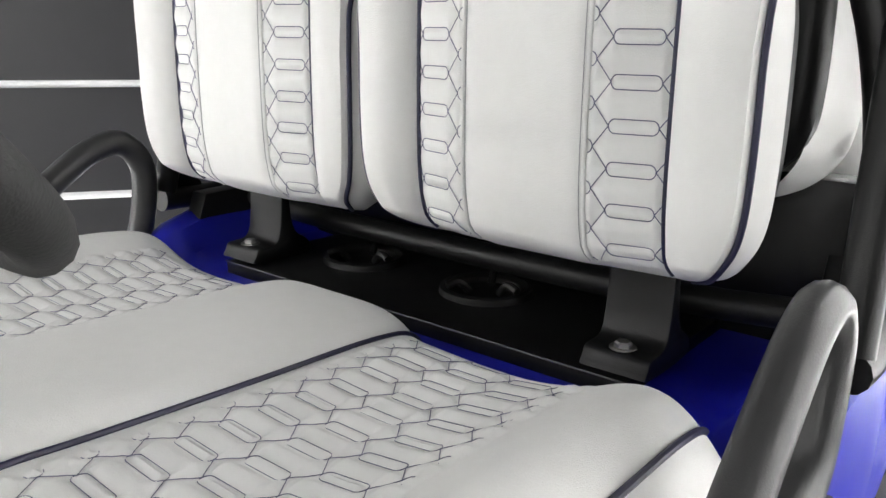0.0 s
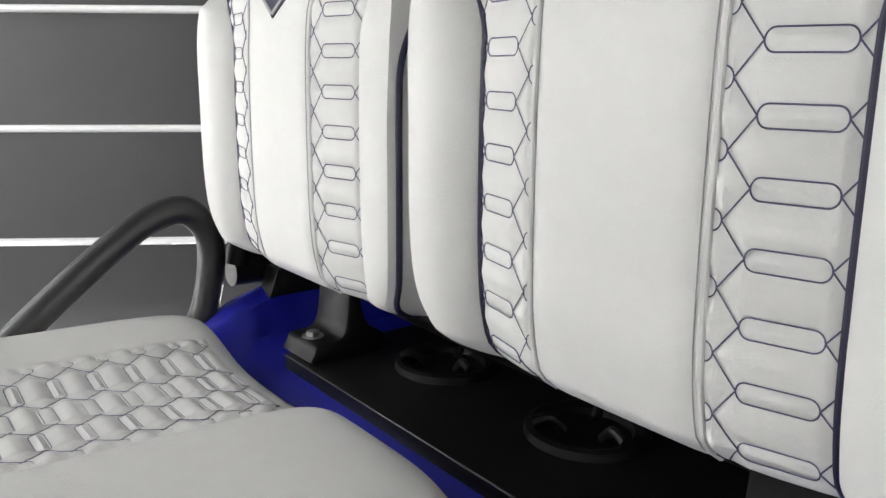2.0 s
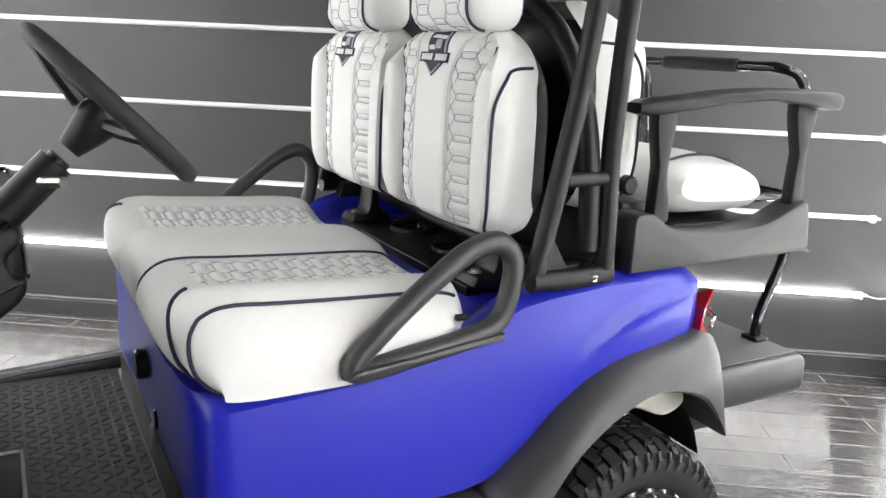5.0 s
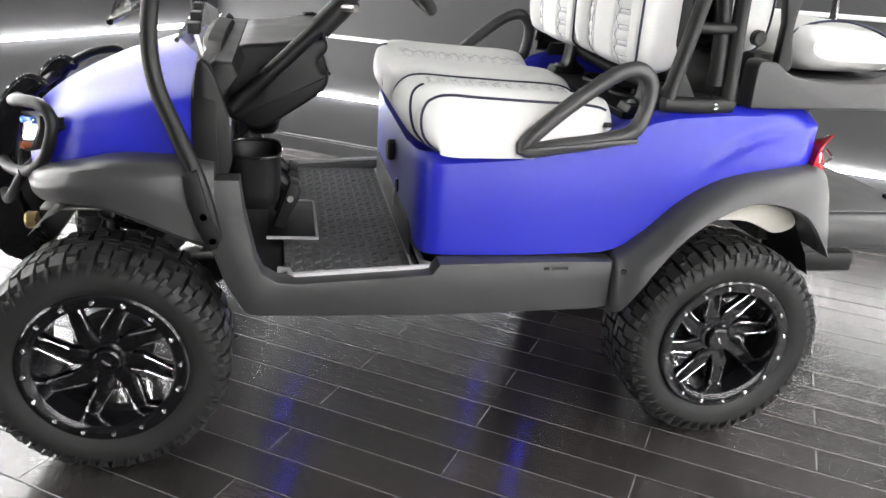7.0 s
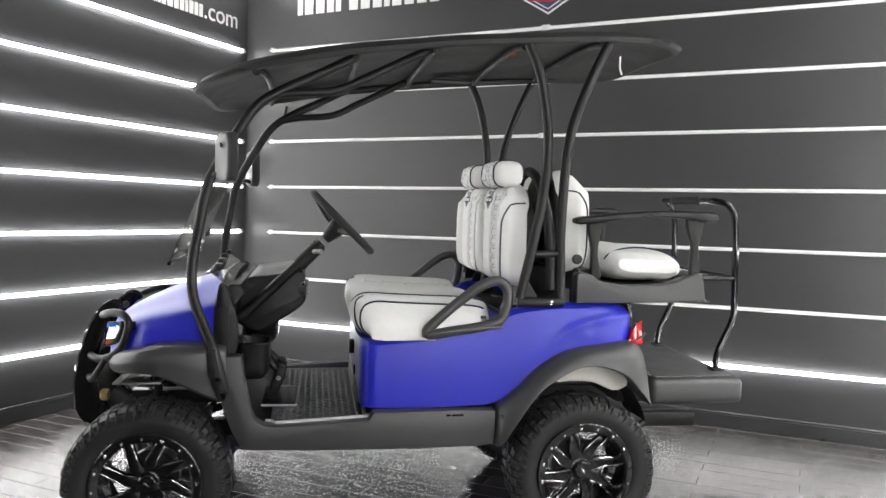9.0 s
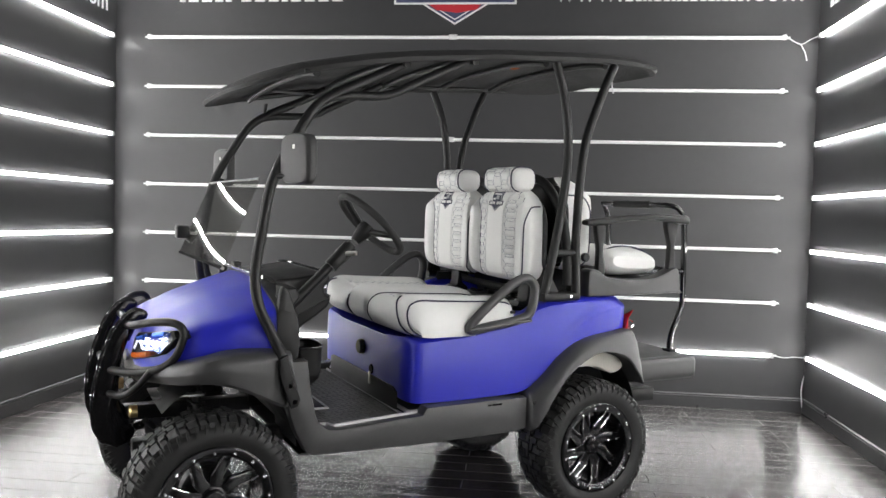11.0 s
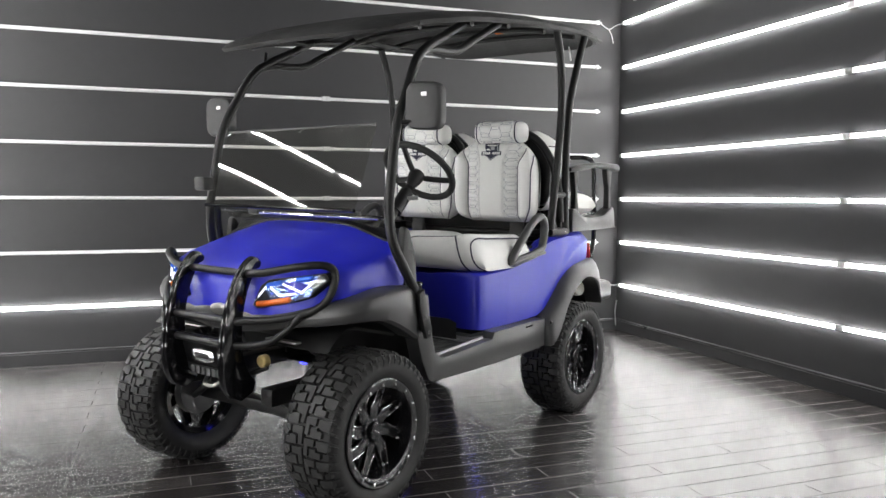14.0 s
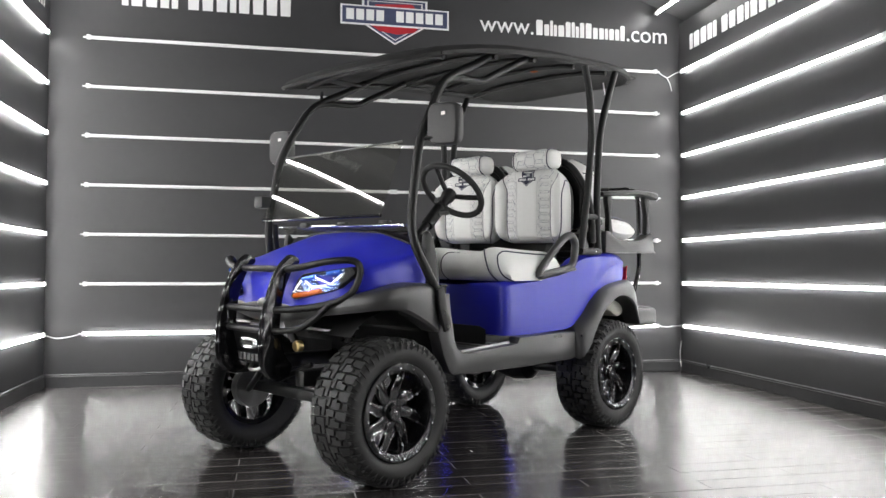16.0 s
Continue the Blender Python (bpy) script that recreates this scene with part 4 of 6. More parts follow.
ws = part("windscreen", screen_sheet(WSC, 0.005), SHIELD, cart, "smoked acrylic folding windscreen")
ws.visible_shadow = False
part("top_edge_trim", bar([(-1.495, 0.415, 1.414), (-1.490, -0.435, 1.424)], 0.005, 8, 1), TRIM, ws)
part("bottom_edge_trim", bar([(-1.623, 0.425, 1.094), (-1.618, -0.435, 1.094)], 0.008, 8, 1), GLOSS, ws, "gloss black lower edge")
low = part("lower_windscreen", loft([[(-1.50 + o, 0.47, 1.075), (-1.44 + o, 0.48, 1.035), (-1.42 + o, -0.47, 1.030), (-1.475 + o, -0.43, 1.068)] for o in (0.0, 0.006)], True), SHIELD, cart, "smoked lower windscreen strip", False)
low.visible_shadow = False
part("hinge_rail", bar([(-1.50, 0.47, 1.068), (-1.475, -0.43, 1.060)], 0.006, 8, 1), CHROME, low, "bright hinge rail")
for k in range(3):
    f = 0.2 + 0.3 * k
    part("hinge", box(-1.505 + 0.02 * k, -1.475 + 0.02 * k, 0.44 - 0.9 * f - 0.03, 0.44 - 0.9 * f + 0.03, 1.058, 1.085, 0.004), BLACK, low)
for y0, x0 in ((0.448, -1.612),):
    part("screen_clip", box(x0 - 0.03, x0 + 0.03, y0 - 0.035, y0 + 0.035, 1.155, 1.215, 0.01), BLACK, ws, "black screen retaining clip", at=pose(0, 0, 0))
part("screen_post", bar([(-1.50, 0.50, 1.085), (-1.485, 0.515, 1.00), (-1.46, 0.53, 0.93)], 0.014, 10, 4), TUBE, cart, "black tubular screen post")

# mirrors
def mirror(side):
    y = lambda v: -side * v
    bm = bmesh.new()
    lean = -0.35 if side > 0 else -0.5
    cxm, cym, czm = -1.392, y(-0.598), 1.496
    rings = []
    for o, f in ((0.022, 0.80), (0.020, 0.93), (0.008, 1.0), (-0.012, 1.0), (-0.016, 0.94)):
        ring = []
        for k in range(28):
            a = 2 * math.pi * k / 28
            u = 0.064 * math.copysign(abs(math.cos(a)) ** 0.45, math.cos(a)) * f
            v = 0.091 * math.copysign(abs(math.sin(a)) ** 0.45, math.sin(a)) * f
            ring.append((cxm - o + lean * u, cym + u, czm + v))
        rings.append(ring)
    mo = part("side_mirror", loft(rings, True), TRIM, cart, "black side mirror")
    face = [(cxm + 0.0165 + lean * u, cym + u, czm + v) for u, v in ((-0.044, -0.078), (0.044, -0.078), (0.044, 0.078), (-0.044, 0.078))]
    part("mirror_glass", loft([face, [(p[0] + 0.002, p[1], p[2]) for p in face]], True), MIRROR, mo, "mirror glass", False)
    part("mirror_arm", bar([(cxm, cym - y(-0.03), czm - 0.075), (-1.42, y(-0.56), 1.435), (-1.455, y(-0.515), 1.43)], 0.010, 10, 4), BLACK, mo)
    part("mirror_sticker", box(cxm - 0.0245, cxm - 0.0225, cym - 0.02, cym + 0.02, czm + 0.035, czm + 0.05), STEEL, mo, "", False)


mirror(1)
mirror(-1)

# ---- quilted upholstery ----
PX, PZ, CAP_L, CAP_H = 0.0605, 0.0405, 0.0455, 0.0135
CAP_U = 0.1195


def quilt_lines(u0, u1, v0, v1, phase=0.0):
    """Stitch lines in the plane: capsules on a honeycomb, joined by slanting lines. Each is a list of (u, v)."""
    lines = []
    i0, i1 = int(math.floor((u0 - 0.1) / PX)), int(math.ceil((u1 + 0.1) / PX))
    j0, j1 = int(math.floor((v0 - 0.1) / PZ)), int(math.ceil((v1 + 0.1) / PZ))
    for i in range(i0, i1 + 1):
        for j in range(j0, j1 + 1):
            cu, cv = i * PX, (j + 0.5 * (i % 2)) * PZ + phase
            h, r = CAP_L / 2, CAP_H / 2
            cap = []
            for k in range(13):
                a = -math.pi / 2 + math.pi * k / 12
                cap.append((cu + h - 0.006 + 0.006 * math.cos(a), cv + r * math.sin(a)))
            for k in range(13):
                a = math.pi / 2 + math.pi * k / 12
                cap.append((cu - h + 0.006 + 0.006 * math.cos(a), cv + r * math.sin(a)))
            lines.append(cap + [cap[0]])
            for s in (-1, 1):
                lines.append([(cu + h + (PX - CAP_L) * f, cv + s * PZ / 2 * f) for f in (0, 0.25, 0.5, 0.75, 1)])
    out = []
    for ln in lines:
        run = []
        for u, v in ln:
            if u0 <= u <= u1 and v0 <= v <= v1:
                run.append((u, v))
            else:
                if len(run) > 1:
                    out.append(run)
                run = []
        if len(run) > 1:
            out.append(run)
    return out


def quilt_height(u, v, phase=0.0):
    """Pillow height 0..1 at (u, v): nil on the stitch lines."""
    best = 1.0
    i = round(u / PX)
    for ii in (i - 1, i, i + 1):
        j = round((v - phase) / PZ - 0.5 * (ii % 2))
        for jj in (j - 1, j, j + 1):
            cu, cv = ii * PX, (jj + 0.5 * (ii % 2)) * PZ + phase
            du = max(0.0, abs(u - cu) - CAP_L / 2 + 0.005)
            dv = abs(abs(v - cv) - (CAP_H / 2 if du < 0.004 else 0.0))
            best = min(best, math.hypot(du, dv) / 0.015)
            for s in (-1, 1):
                ax, ay, bx, by = cu + CAP_L / 2, cv, cu + CAP_L / 2 + PX - CAP_L, cv + s * PZ / 2
                t = max(0.0, min(1.0, ((u - ax) * (bx - ax) + (v - ay) * (by - ay)) / ((bx - ax) ** 2 + (by - ay) ** 2)))
                best = min(best, math.hypot(u - ax - t * (bx - ax), v - ay - t * (by - ay)) / 0.015)
    t = min(1.0, best)
    return t * (2 - t)


def stitch_mesh(lines, place, r=0.00065):
    bm = bmesh.new()
    for ln in lines:
        sweep(bm, [place(u, v) for u, v in ln], r, 4, cap=False)
    return bm


# front backrest surface: a in metres across from its middle, v from 0 (bottom) to 1 (top)
BZ0, BZ1 = 1.017, 1.442
HW = [(0.0, 0.172), (0.03, 0.202), (0.08, 0.222), (0.16, 0.234), (0.3, 0.240), (0.55, 0.240), (0.66, 0.236), (0.75, 0.227), (0.82, 0.214), (0.88, 0.196), (0.94, 0.164), (1.0, 0.122)]
XF = [(1.02, -0.318), (1.06, -0.334), (1.12, -0.342), (1.25, -0.342), (1.33, -0.338), (1.39, -0.326), (1.45, -0.302)]
HW = [(v, w + 0.010 * min(1.0, v / 0.15, (1.05 - v) / 0.3)) for v, w in HW]
HW, XF = curve2(HW, 6), curve2(XF, 6)
QIN, QOUT = 0.074, 0.151


def q_in(z):
    return QIN + 0.034 * max(0.0, (z - 1.33) / 0.09) ** 1.5


def half_w(z):
    return interp(HW, (z - BZ0) / (BZ1 - BZ0))[0]


def q_edge(z):
    """Where the outer piping runs: it reaches the flank at the shoulder."""
    t = max(0.0, min(1.0, (z - 1.22) / 0.13))
    return half_w(z) - 0.026 + 0.020 * t * t


def q_out(z):
    t = max(0.0, min(1.0, (z - 1.305) / 0.092))
    return QOUT + (q_edge(z) - QOUT) * t ** 1.7


def back_point(q, v, lift=0.0):
    """q: -1..1 across; beyond 0.8 it wraps round the side."""
    a, sg = abs(q), (1 if q >= 0 else -1)
    z = BZ0 + (BZ1 - BZ0) * v
    hw = interp(HW, v)[0]
    ye, qo = q_edge(z), q_out(z)
    xf = interp(XF, z)[0]
    big = max(0.0, min(1.0, (ye - qo) / 0.05))

    def front(y):
        if y <= qo:
            t = max(0.0, min(1.0, (y - 0.05) / (qo - 0.05)))
            return xf + 0.018 * t * t
        t = (y - qo) / max(ye - qo, 1e-4)
        rise = math.sin(min(1.0, t / 0.62) * math.pi / 2) ** 0.8 - 0.15 * max(0.0, (t - 0.62) / 0.38) ** 2
        return xf + 0.018 - 0.026 * big * rise

    if a <= 0.8:
        y = ye * a / 0.8
        x = front(y)
    else:
        t = (a - 0.8) / 0.2
        y = ye + (hw - 0.005 - ye) * math.sin(min(1.0, t * 2.2) * math.pi / 2) - 0.045 * max(0.0, t - 0.3)
        x = front(ye) + (-0.212 - front(ye)) * t
    e = max(0.0, 1 - v / 0.09, 1 - (1 - v) / 0.11)
    x = x + (-0.245 - x) * (1 - math.sqrt(max(0.0, 1 - e * e))) * 0.9
    return Vector((x - lift, sg * y, z))


def metric_back(u, z, lift=0.0):
    v = (z - BZ0) / (BZ1 - BZ0)
    q = min(0.8, abs(u) / q_edge(z) * 0.8)
    return back_point(math.copysign(q, u), v, lift)


def backrest_mesh():
    bm = bmesh.new()
    flank = [0.8 + 0.2 * (k / 16) ** 1.3 for k in range(1, 17)]
    qs = [-q for q in flank[::-1]] + [-0.8 + 1.6 * k / 190 for k in range(191)] + flank
    vs = [0.0, 0.006, 0.015] + [0.03 + 0.94 * k / 190 for k in range(191)] + [0.985, 0.994, 1.0]
    grid = []
    for v in vs:
        row = []
        for q in qs:
            p = back_point(q, v)
            u = p.y
            z = p.z
            au = abs(u)
            if abs(q) <= 0.8 and q_in(z) < au < q_out(z) and 1.035 < z < 1.436:
                edge = min(1, min(au - q_in(z), q_out(z) - au) / 0.006)
                p.x -= 0.0042 * quilt_height(au - CAP_U, z) * edge
            elif abs(q) <= 0.8 and au <= q_in(z):
                t = min(1, (q_in(z) - au) / 0.02)
                p.x -= 0.005 * t * (2 - t)
            row.append(bm.verts.new(p))
        grid.append(row)
    for i in range(len(vs) - 1):
        for k in range(len(qs) - 1):
            bm.faces.new((grid[i][k], grid[i][k + 1], grid[i + 1][k + 1], grid[i + 1][k]))
    bmesh.ops.recalc_face_normals(bm, faces=bm.faces[:])
    return bm


def back_shell():
    rings = []
    for x, f in ((-0.236, 0.84), (-0.226, 0.88), (-0.205, 0.88), (-0.195, 0.85), (-0.190, 0.80)):
        ring = []
        for k in range(48):
            t = k / 48
            if t < 0.5:
                v = t * 2
                y = interp(HW, v)[0]
            else:
                v = 2 - t * 2
                y = -interp(HW, v)[0]
            ring.append((x, y * f, 1.235 + (BZ0 + (BZ1 - BZ0) * v - 1.235) * f))
        rings.append(ring)
    return loft(rings, True)


def headrest_mesh(stitches=False):
    HY, HZ0, HZ1 = 0.143, 1.424, 1.532

    def pt(u, w, lift=0.0):
        """u -1..1 across, w angle round the roll from the lower front over the top to the back."""
        a = abs(u)
        f = max(0.0, 1 - max(0.0, (a - 0.74) / 0.26) ** 2.4) ** 0.5
        cx, cz = -0.292, (HZ0 + HZ1) / 2
        rx, rz = (0.062 + lift) * (0.25 + 0.75 * f), ((HZ1 - HZ0) / 2 + lift) * (0.45 + 0.55 * f)
        c, s = math.cos(w), math.sin(w)
        return Vector((cx - rx * math.copysign(abs(c) ** 0.7, c), u * HY, cz + rz * math.copysign(abs(s) ** 0.7, s)))
    if stitches:
        lines = quilt_lines(-0.111, 0.111, 0.0, 0.20)
        return stitch_mesh(lines, lambda u, v: pt(u / HY, -math.pi / 2 + v / 0.20 * 1.45 * math.pi, 0.0014), 0.00062), pt
    bm = bmesh.new()
    us = [-1 + 2 * k / 150 for k in range(151)]
    ws = [-math.pi / 2 + 2 * math.pi * k / 150 for k in range(150)]
    grid = []
    for u in us:
        row = []
        for k, w in enumerate(ws):
            v = (w + math.pi / 2) / (1.45 * math.pi) * 0.20
            h = 0.0
            if abs(u * HY) < 0.113 and v < 0.20:
                h = 0.004 * quilt_height(u * HY, v) * min(1, (0.113 - abs(u * HY)) / 0.006)
            row.append(bm.verts.new(pt(u, w, h)))
        grid.append(row)
    n = len(ws)
    for i in range(len(us) - 1):
        for k in range(n):
            bm.faces.new((grid[i][k], grid[i][(k + 1) % n], grid[i + 1][(k + 1) % n], grid[i + 1][k]))
    bm.faces.new(grid[0][::-1])
    bm.faces.new(grid[-1])
    bmesh.ops.recalc_face_normals(bm, faces=bm.faces[:])
    return bm, pt


def badge(parent):
    """Embroidered shield, drawn in plain shapes."""
    def patch(name, poly, mat, lift, label=""):
        # laid along the panel row by row, so that it follows its curve
        up = lambda z: 1.332 + (z - 1.296) * 0.83
        z0, z1 = min(z for u, z in poly), max(z for u, z in poly)
        grid = []
        for k in range(9):
            z = z0 + (z1 - z0) * (0.002 + 0.996 * k / 8)
            cut = []
            for (ua, za), (ub, zb) in zip(poly, poly[1:] + poly[:1]):
                if (za - z) * (zb - z) < 0:
                    cut.append(ua + (ub - ua) * (z - za) / (zb - za))
            grid.append([(min(cut) + (max(cut) - min(cut)) * c / 8, up(z)) for c in range(9)])
        ring = lambda row, off: [metric_back(u, z, off) for u, z in row]
        rows = [ring(r, lift + 0.0064) + ring(r[::-1], lift + 0.0015) for r in grid]
        part(name, loft(rows, True, True), mat, parent, label, False)
    patch("badge_ground", [(-0.034, 1.41), (0.056, 1.41), (0.030, 1.345), (-0.048, 1.345)][::-1], NAVY, 0.0, "embroidered navy shield badge")
    patch("badge_panel", [(-0.028, 1.404), (-0.022, 1.404), (-0.036, 1.352), (-0.043, 1.352)][::-1], VINYL_GREY, 0.0012)
    patch("badge_shape", [(-0.020, 1.395), (0.030, 1.398), (0.040, 1.390), (-0.024, 1.386)][::-1], VINYL, 0.0013)
    patch("badge_shape", [(-0.012, 1.385), (0.012, 1.385), (0.006, 1.363), (-0.018, 1.363)][::-1], VINYL_GREY, 0.0013)
    patch("badge_shape", [(0.016, 1.372), (0.034, 1.370), (0.028, 1.360), (0.006, 1.360)][::-1], VINYL, 0.0013)
    patch("badge_band", [(-0.058, 1.354), (0.060, 1.354), (0.060, 1.329), (-0.058, 1.329)][::-1], NAVY, 0.0013, "navy band with plain white bars")
    w = 0.0088
    for k in range(9):
        if k != 4:
            u = -0.052 + k * 0.0118
            patch("badge_bar", [(u, 1.350), (u + w, 1.350), (u + w, 1.3345), (u, 1.3345)][::-1], VINYL, 0.0026)
    patch("badge_point", [(-0.040, 1.330), (0.040, 1.330), (0.002, 1.296)][::-1], NAVY, 0.0002)
    patch("badge_rim", [(-0.031, 1.327), (-0.026, 1.327), (0.003, 1.3035), (0.000, 1.3000)], VINYL_GREY, 0.0013)
    patch("badge_rim", [(0.035, 1.327), (0.030, 1.327), (0.001, 1.3035), (0.004, 1.3000)], VINYL_GREY, 0.0013)


def backrest(y0, forward=True):
    at = pose(0, y0, 0) if forward else Matrix.Translation((-0.315, y0, 0.058)) @ Matrix.Rotation(math.pi, 4, "Z")
    b = part("backrest", backrest_mesh(), VINYL, cart, "white vinyl backrest with quilted strips and navy piping", at=at)
    for sg in (-1, 1):
        lines = []
        for ln in quilt_lines(QIN + 0.003 - CAP_U, 0.235 - CAP_U, 1.036, 1.436):
            run = []
            for u, v in ln:
                if q_in(v) + 0.002 < u + CAP_U < q_out(v) - 0.001:
                    run.append((sg * (u + CAP_U), v))
                else:
                    if len(run) > 1:
                        lines.append(run)
                    run = []
            if len(run) > 1:
                lines.append(run)
        st = part("stitching", stitch_mesh(lines, lambda u, z: metric_back(u, z, 0.0020), 0.00052), THREAD, b, "navy stitched hexagons")
        st["kind"] = "stuff"
        zs = [1.032 + 0.404 * k / 40 for k in range(41)]
        part("welt", bar([metric_back(sg * q_in(z), z, 0.0015) for z in zs], 0.0026, 8, 1), VINYL, b)
        seam = part("seam_thread", bar([metric_back(sg * (q_in(z) - 0.0042), z, 0.0030) for z in zs], 0.0005, 5, 1), VINYL_GREY, b, "fine grey seam thread")
        part("piping", bar([metric_back(sg * q_out(z), z, 0.0008) for z in [1.030 + 0.364 * k / 40 for k in range(41)]], 0.0031, 8, 1), PIPING, b, "navy piping")
        zt = 0.80
        part("piping", bar([back_point(sg * 0.97, zt + 0.005) + Vector((0, sg * 0.002, 0)), back_point(sg * 0.90, zt) + Vector((0, sg * 0.002, 0))] + [back_point(sg * (0.815 + 0.05 * max(0, 1 - k / 7) ** 2), zt - 0.015 - (zt - 0.025) * k / 28, 0.0015) + Vector((0, sg * 0.0015, 0)) for k in range(29)], 0.0032, 8, 2), PIPING, b, "navy piping")
    part("back_shell", back_shell(), BLACK, b, "black moulded back shell")
    if forward:
        badge(b)
    return b


for y0 in (-0.233, 0.250):
    backrest(y0)
    hb, pt = headrest_mesh()
    h = part("headrest", hb, VINYL, cart, "white quilted vinyl headrest with navy piping", at=pose(0, y0 - 0.032, 0))
    sb, pt = headrest_mesh(True)
    part("stitching", sb, THREAD, h, "navy stitched hexagons")
    for sg in (-1, 1):
        part("piping", bar([pt(sg * 0.80, -math.pi / 2 + 0.2 + 1.5 * math.pi * k / 30, 0.002) for k in range(31)], 0.0032, 8, 1), PIPING, h, "navy piping")
    yb = math.copysign(0.325, y0)
    part("seat_bracket", prism(curve2([(-0.222, 1.12), (-0.208, 1.12), (-0.205, 0.985), (-0.195, 0.935), (-0.17, 0.916), (-0.172, 0.892), (-0.274, 0.892), (-0.276, 0.906), (-0.269, 0.916), (-0.240, 0.918), (-0.228, 0.935), (-0.222, 0.985)], 3),
                               yb - 0.040, yb + 0.040, 0.004), BLACK, cart, "black steel seat bracket", at=pose(-0.012, 0, 0.013))
    part("bracket_screw", disc(0.010, 0.007, 6, 0.002), STEEL, cart, "", at=pose(-0.268, yb, 0.930, -90, 0, 0))
    part("bracket_washer", disc(0.015, 0.002, 20, 0.0005), STEEL, cart, "", at=pose(-0.268, yb, 0.929, -90, 0, 0))
for y0 in (-0.236, 0.250):
    backrest(y0, False)

# tubular hoops behind the front seats
for side in (-1, 1):
    y = lambda v: side * v
    part("seat_hoop", bar([(-0.145, y(0.535), 1.02), (-0.150, y(0.528), 1.18), (-0.158, y(0.495), 1.32), (-0.168, y(0.425), 1.43), (-0.172, y(0.33), 1.485), (-0.172, y(0.22), 1.49), (-0.170, y(0.11), 1.455), (-0.165, y(0.045), 1.36)], 0.021, 12, 6), TUBE, cart, "black tubular hoop behind the seat")

# bench cushion
YP = 0.528
PROF = smooth_path([(-0.372, 0, 0.835), (-0.362, 0, 0.885), (-0.385, 0, 0.922), (-0.45, 0, 0.935), (-0.60, 0, 0.940), (-0.75, 0, 0.946), (-0.84, 0, 0.950), (-0.888, 0, 0.942), (-0.920, 0, 0.912), (-0.924, 0, 0.87), (-0.900, 0, 0.832), (-0.86, 0, 0.812)], 8)


def cushion_point(y, s, lift=0.0, quilt=True):
    """s: 0..1 along the section from the back over the top to the lower front edge."""
    k = s * (len(PROF) - 1)
    i = min(int(k), len(PROF) - 2)
    p = PROF[i].lerp(PROF[i + 1], k - i)
    a = abs(y)
    side = math.sqrt(max(0.0, 1 - max(0.0, (a - 0.425) / (YP - 0.425)) ** 2.4))
    crown = 0.020 * math.exp(-(a / 0.108) ** 6) + 0.030 * math.exp(-((a - 0.415) / 0.062) ** 2) - 0.006 * math.exp(-((a - 0.24) / 0.10) ** 2)
    top = max(0.0, min(1.0, (p.z - 0.86) / 0.06))
    x = p.x
    z = 0.815 + (p.z - 0.815) * (0.12 + 0.88 * side) + crown * top
    # front edge steps in at the seams and draws back at the corners
    fore = max(0.0, min(1.0, (-0.74 - x) / 0.15))
    fore = fore * fore * (3 - 2 * fore)
    x += fore * (0.010 * math.exp(-((a - 0.115) / 0.02) ** 2) + 0.010 * math.exp(-((a - 0.44) / 0.02) ** 2) + 0.075 * (a / YP) ** 9)
    aft = max(0.0, min(1.0, (x + 0.52) / 0.12))
    x -= 0.06 * aft * aft * (3 - 2 * aft) * (a / YP) ** 10
    z += lift * top
    if top < 1 and x < -0.8:
        x -= lift * (1 - top)
    return Vector((x, y, z))


def cushion_mesh():
    ys = sorted({-YP + 2 * YP * k / 420 for k in range(421)} | {sg * (YP - 0.02 * (k / 14) ** 2) for sg in (-1, 1) for k in range(14)})
    n = 300
    bm = bmesh.new()
    grid = []
    for y in ys:
        row = []
        a = abs(y)
        for k in range(n + 1):
            s = k / n
            p = cushion_point(y, s)
            if 0.13 < a < 0.362 and p.z > 0.90 and -0.84 < p.x < -0.40:
                edge = min(1, min(a - 0.13, 0.362 - a) / 0.01, (p.x + 0.84) / 0.012, (-0.40 - p.x) / 0.015)
                p.z += 0.0065 * quilt_height(a - 0.246, p.x) * max(0, edge)
            elif a <= 0.118:
                t = min(1, (0.118 - a) / 0.02)
                p.z += 0.006 * t * (2 - t) if p.z > 0.88 else 0
            row.append(bm.verts.new(p))
        grid.append(row)
    for i in range(len(ys) - 1):
        for k in range(n):
            bm.faces.new((grid[i][k], grid[i][k + 1], grid[i + 1][k + 1], grid[i + 1][k]))
    bm.faces.new(grid[0])
    bm.faces.new(grid[-1][::-1])
    bmesh.ops.recalc_face_normals(bm, faces=bm.faces[:])
    return bm


cushion = part("seat_cushion", cushion_mesh(), VINYL, cart, "white vinyl bench cushion, quilted, with navy piping")


def s_of_x(x):
    """Section parameter of a place on the top."""
    lo = 0.2
    for k in range(400):
        s = 0.18 + 0.62 * k / 400
        i = s * (len(PROF) - 1)
        if PROF[int(i)].x <= x:
            return s
    return 0.8


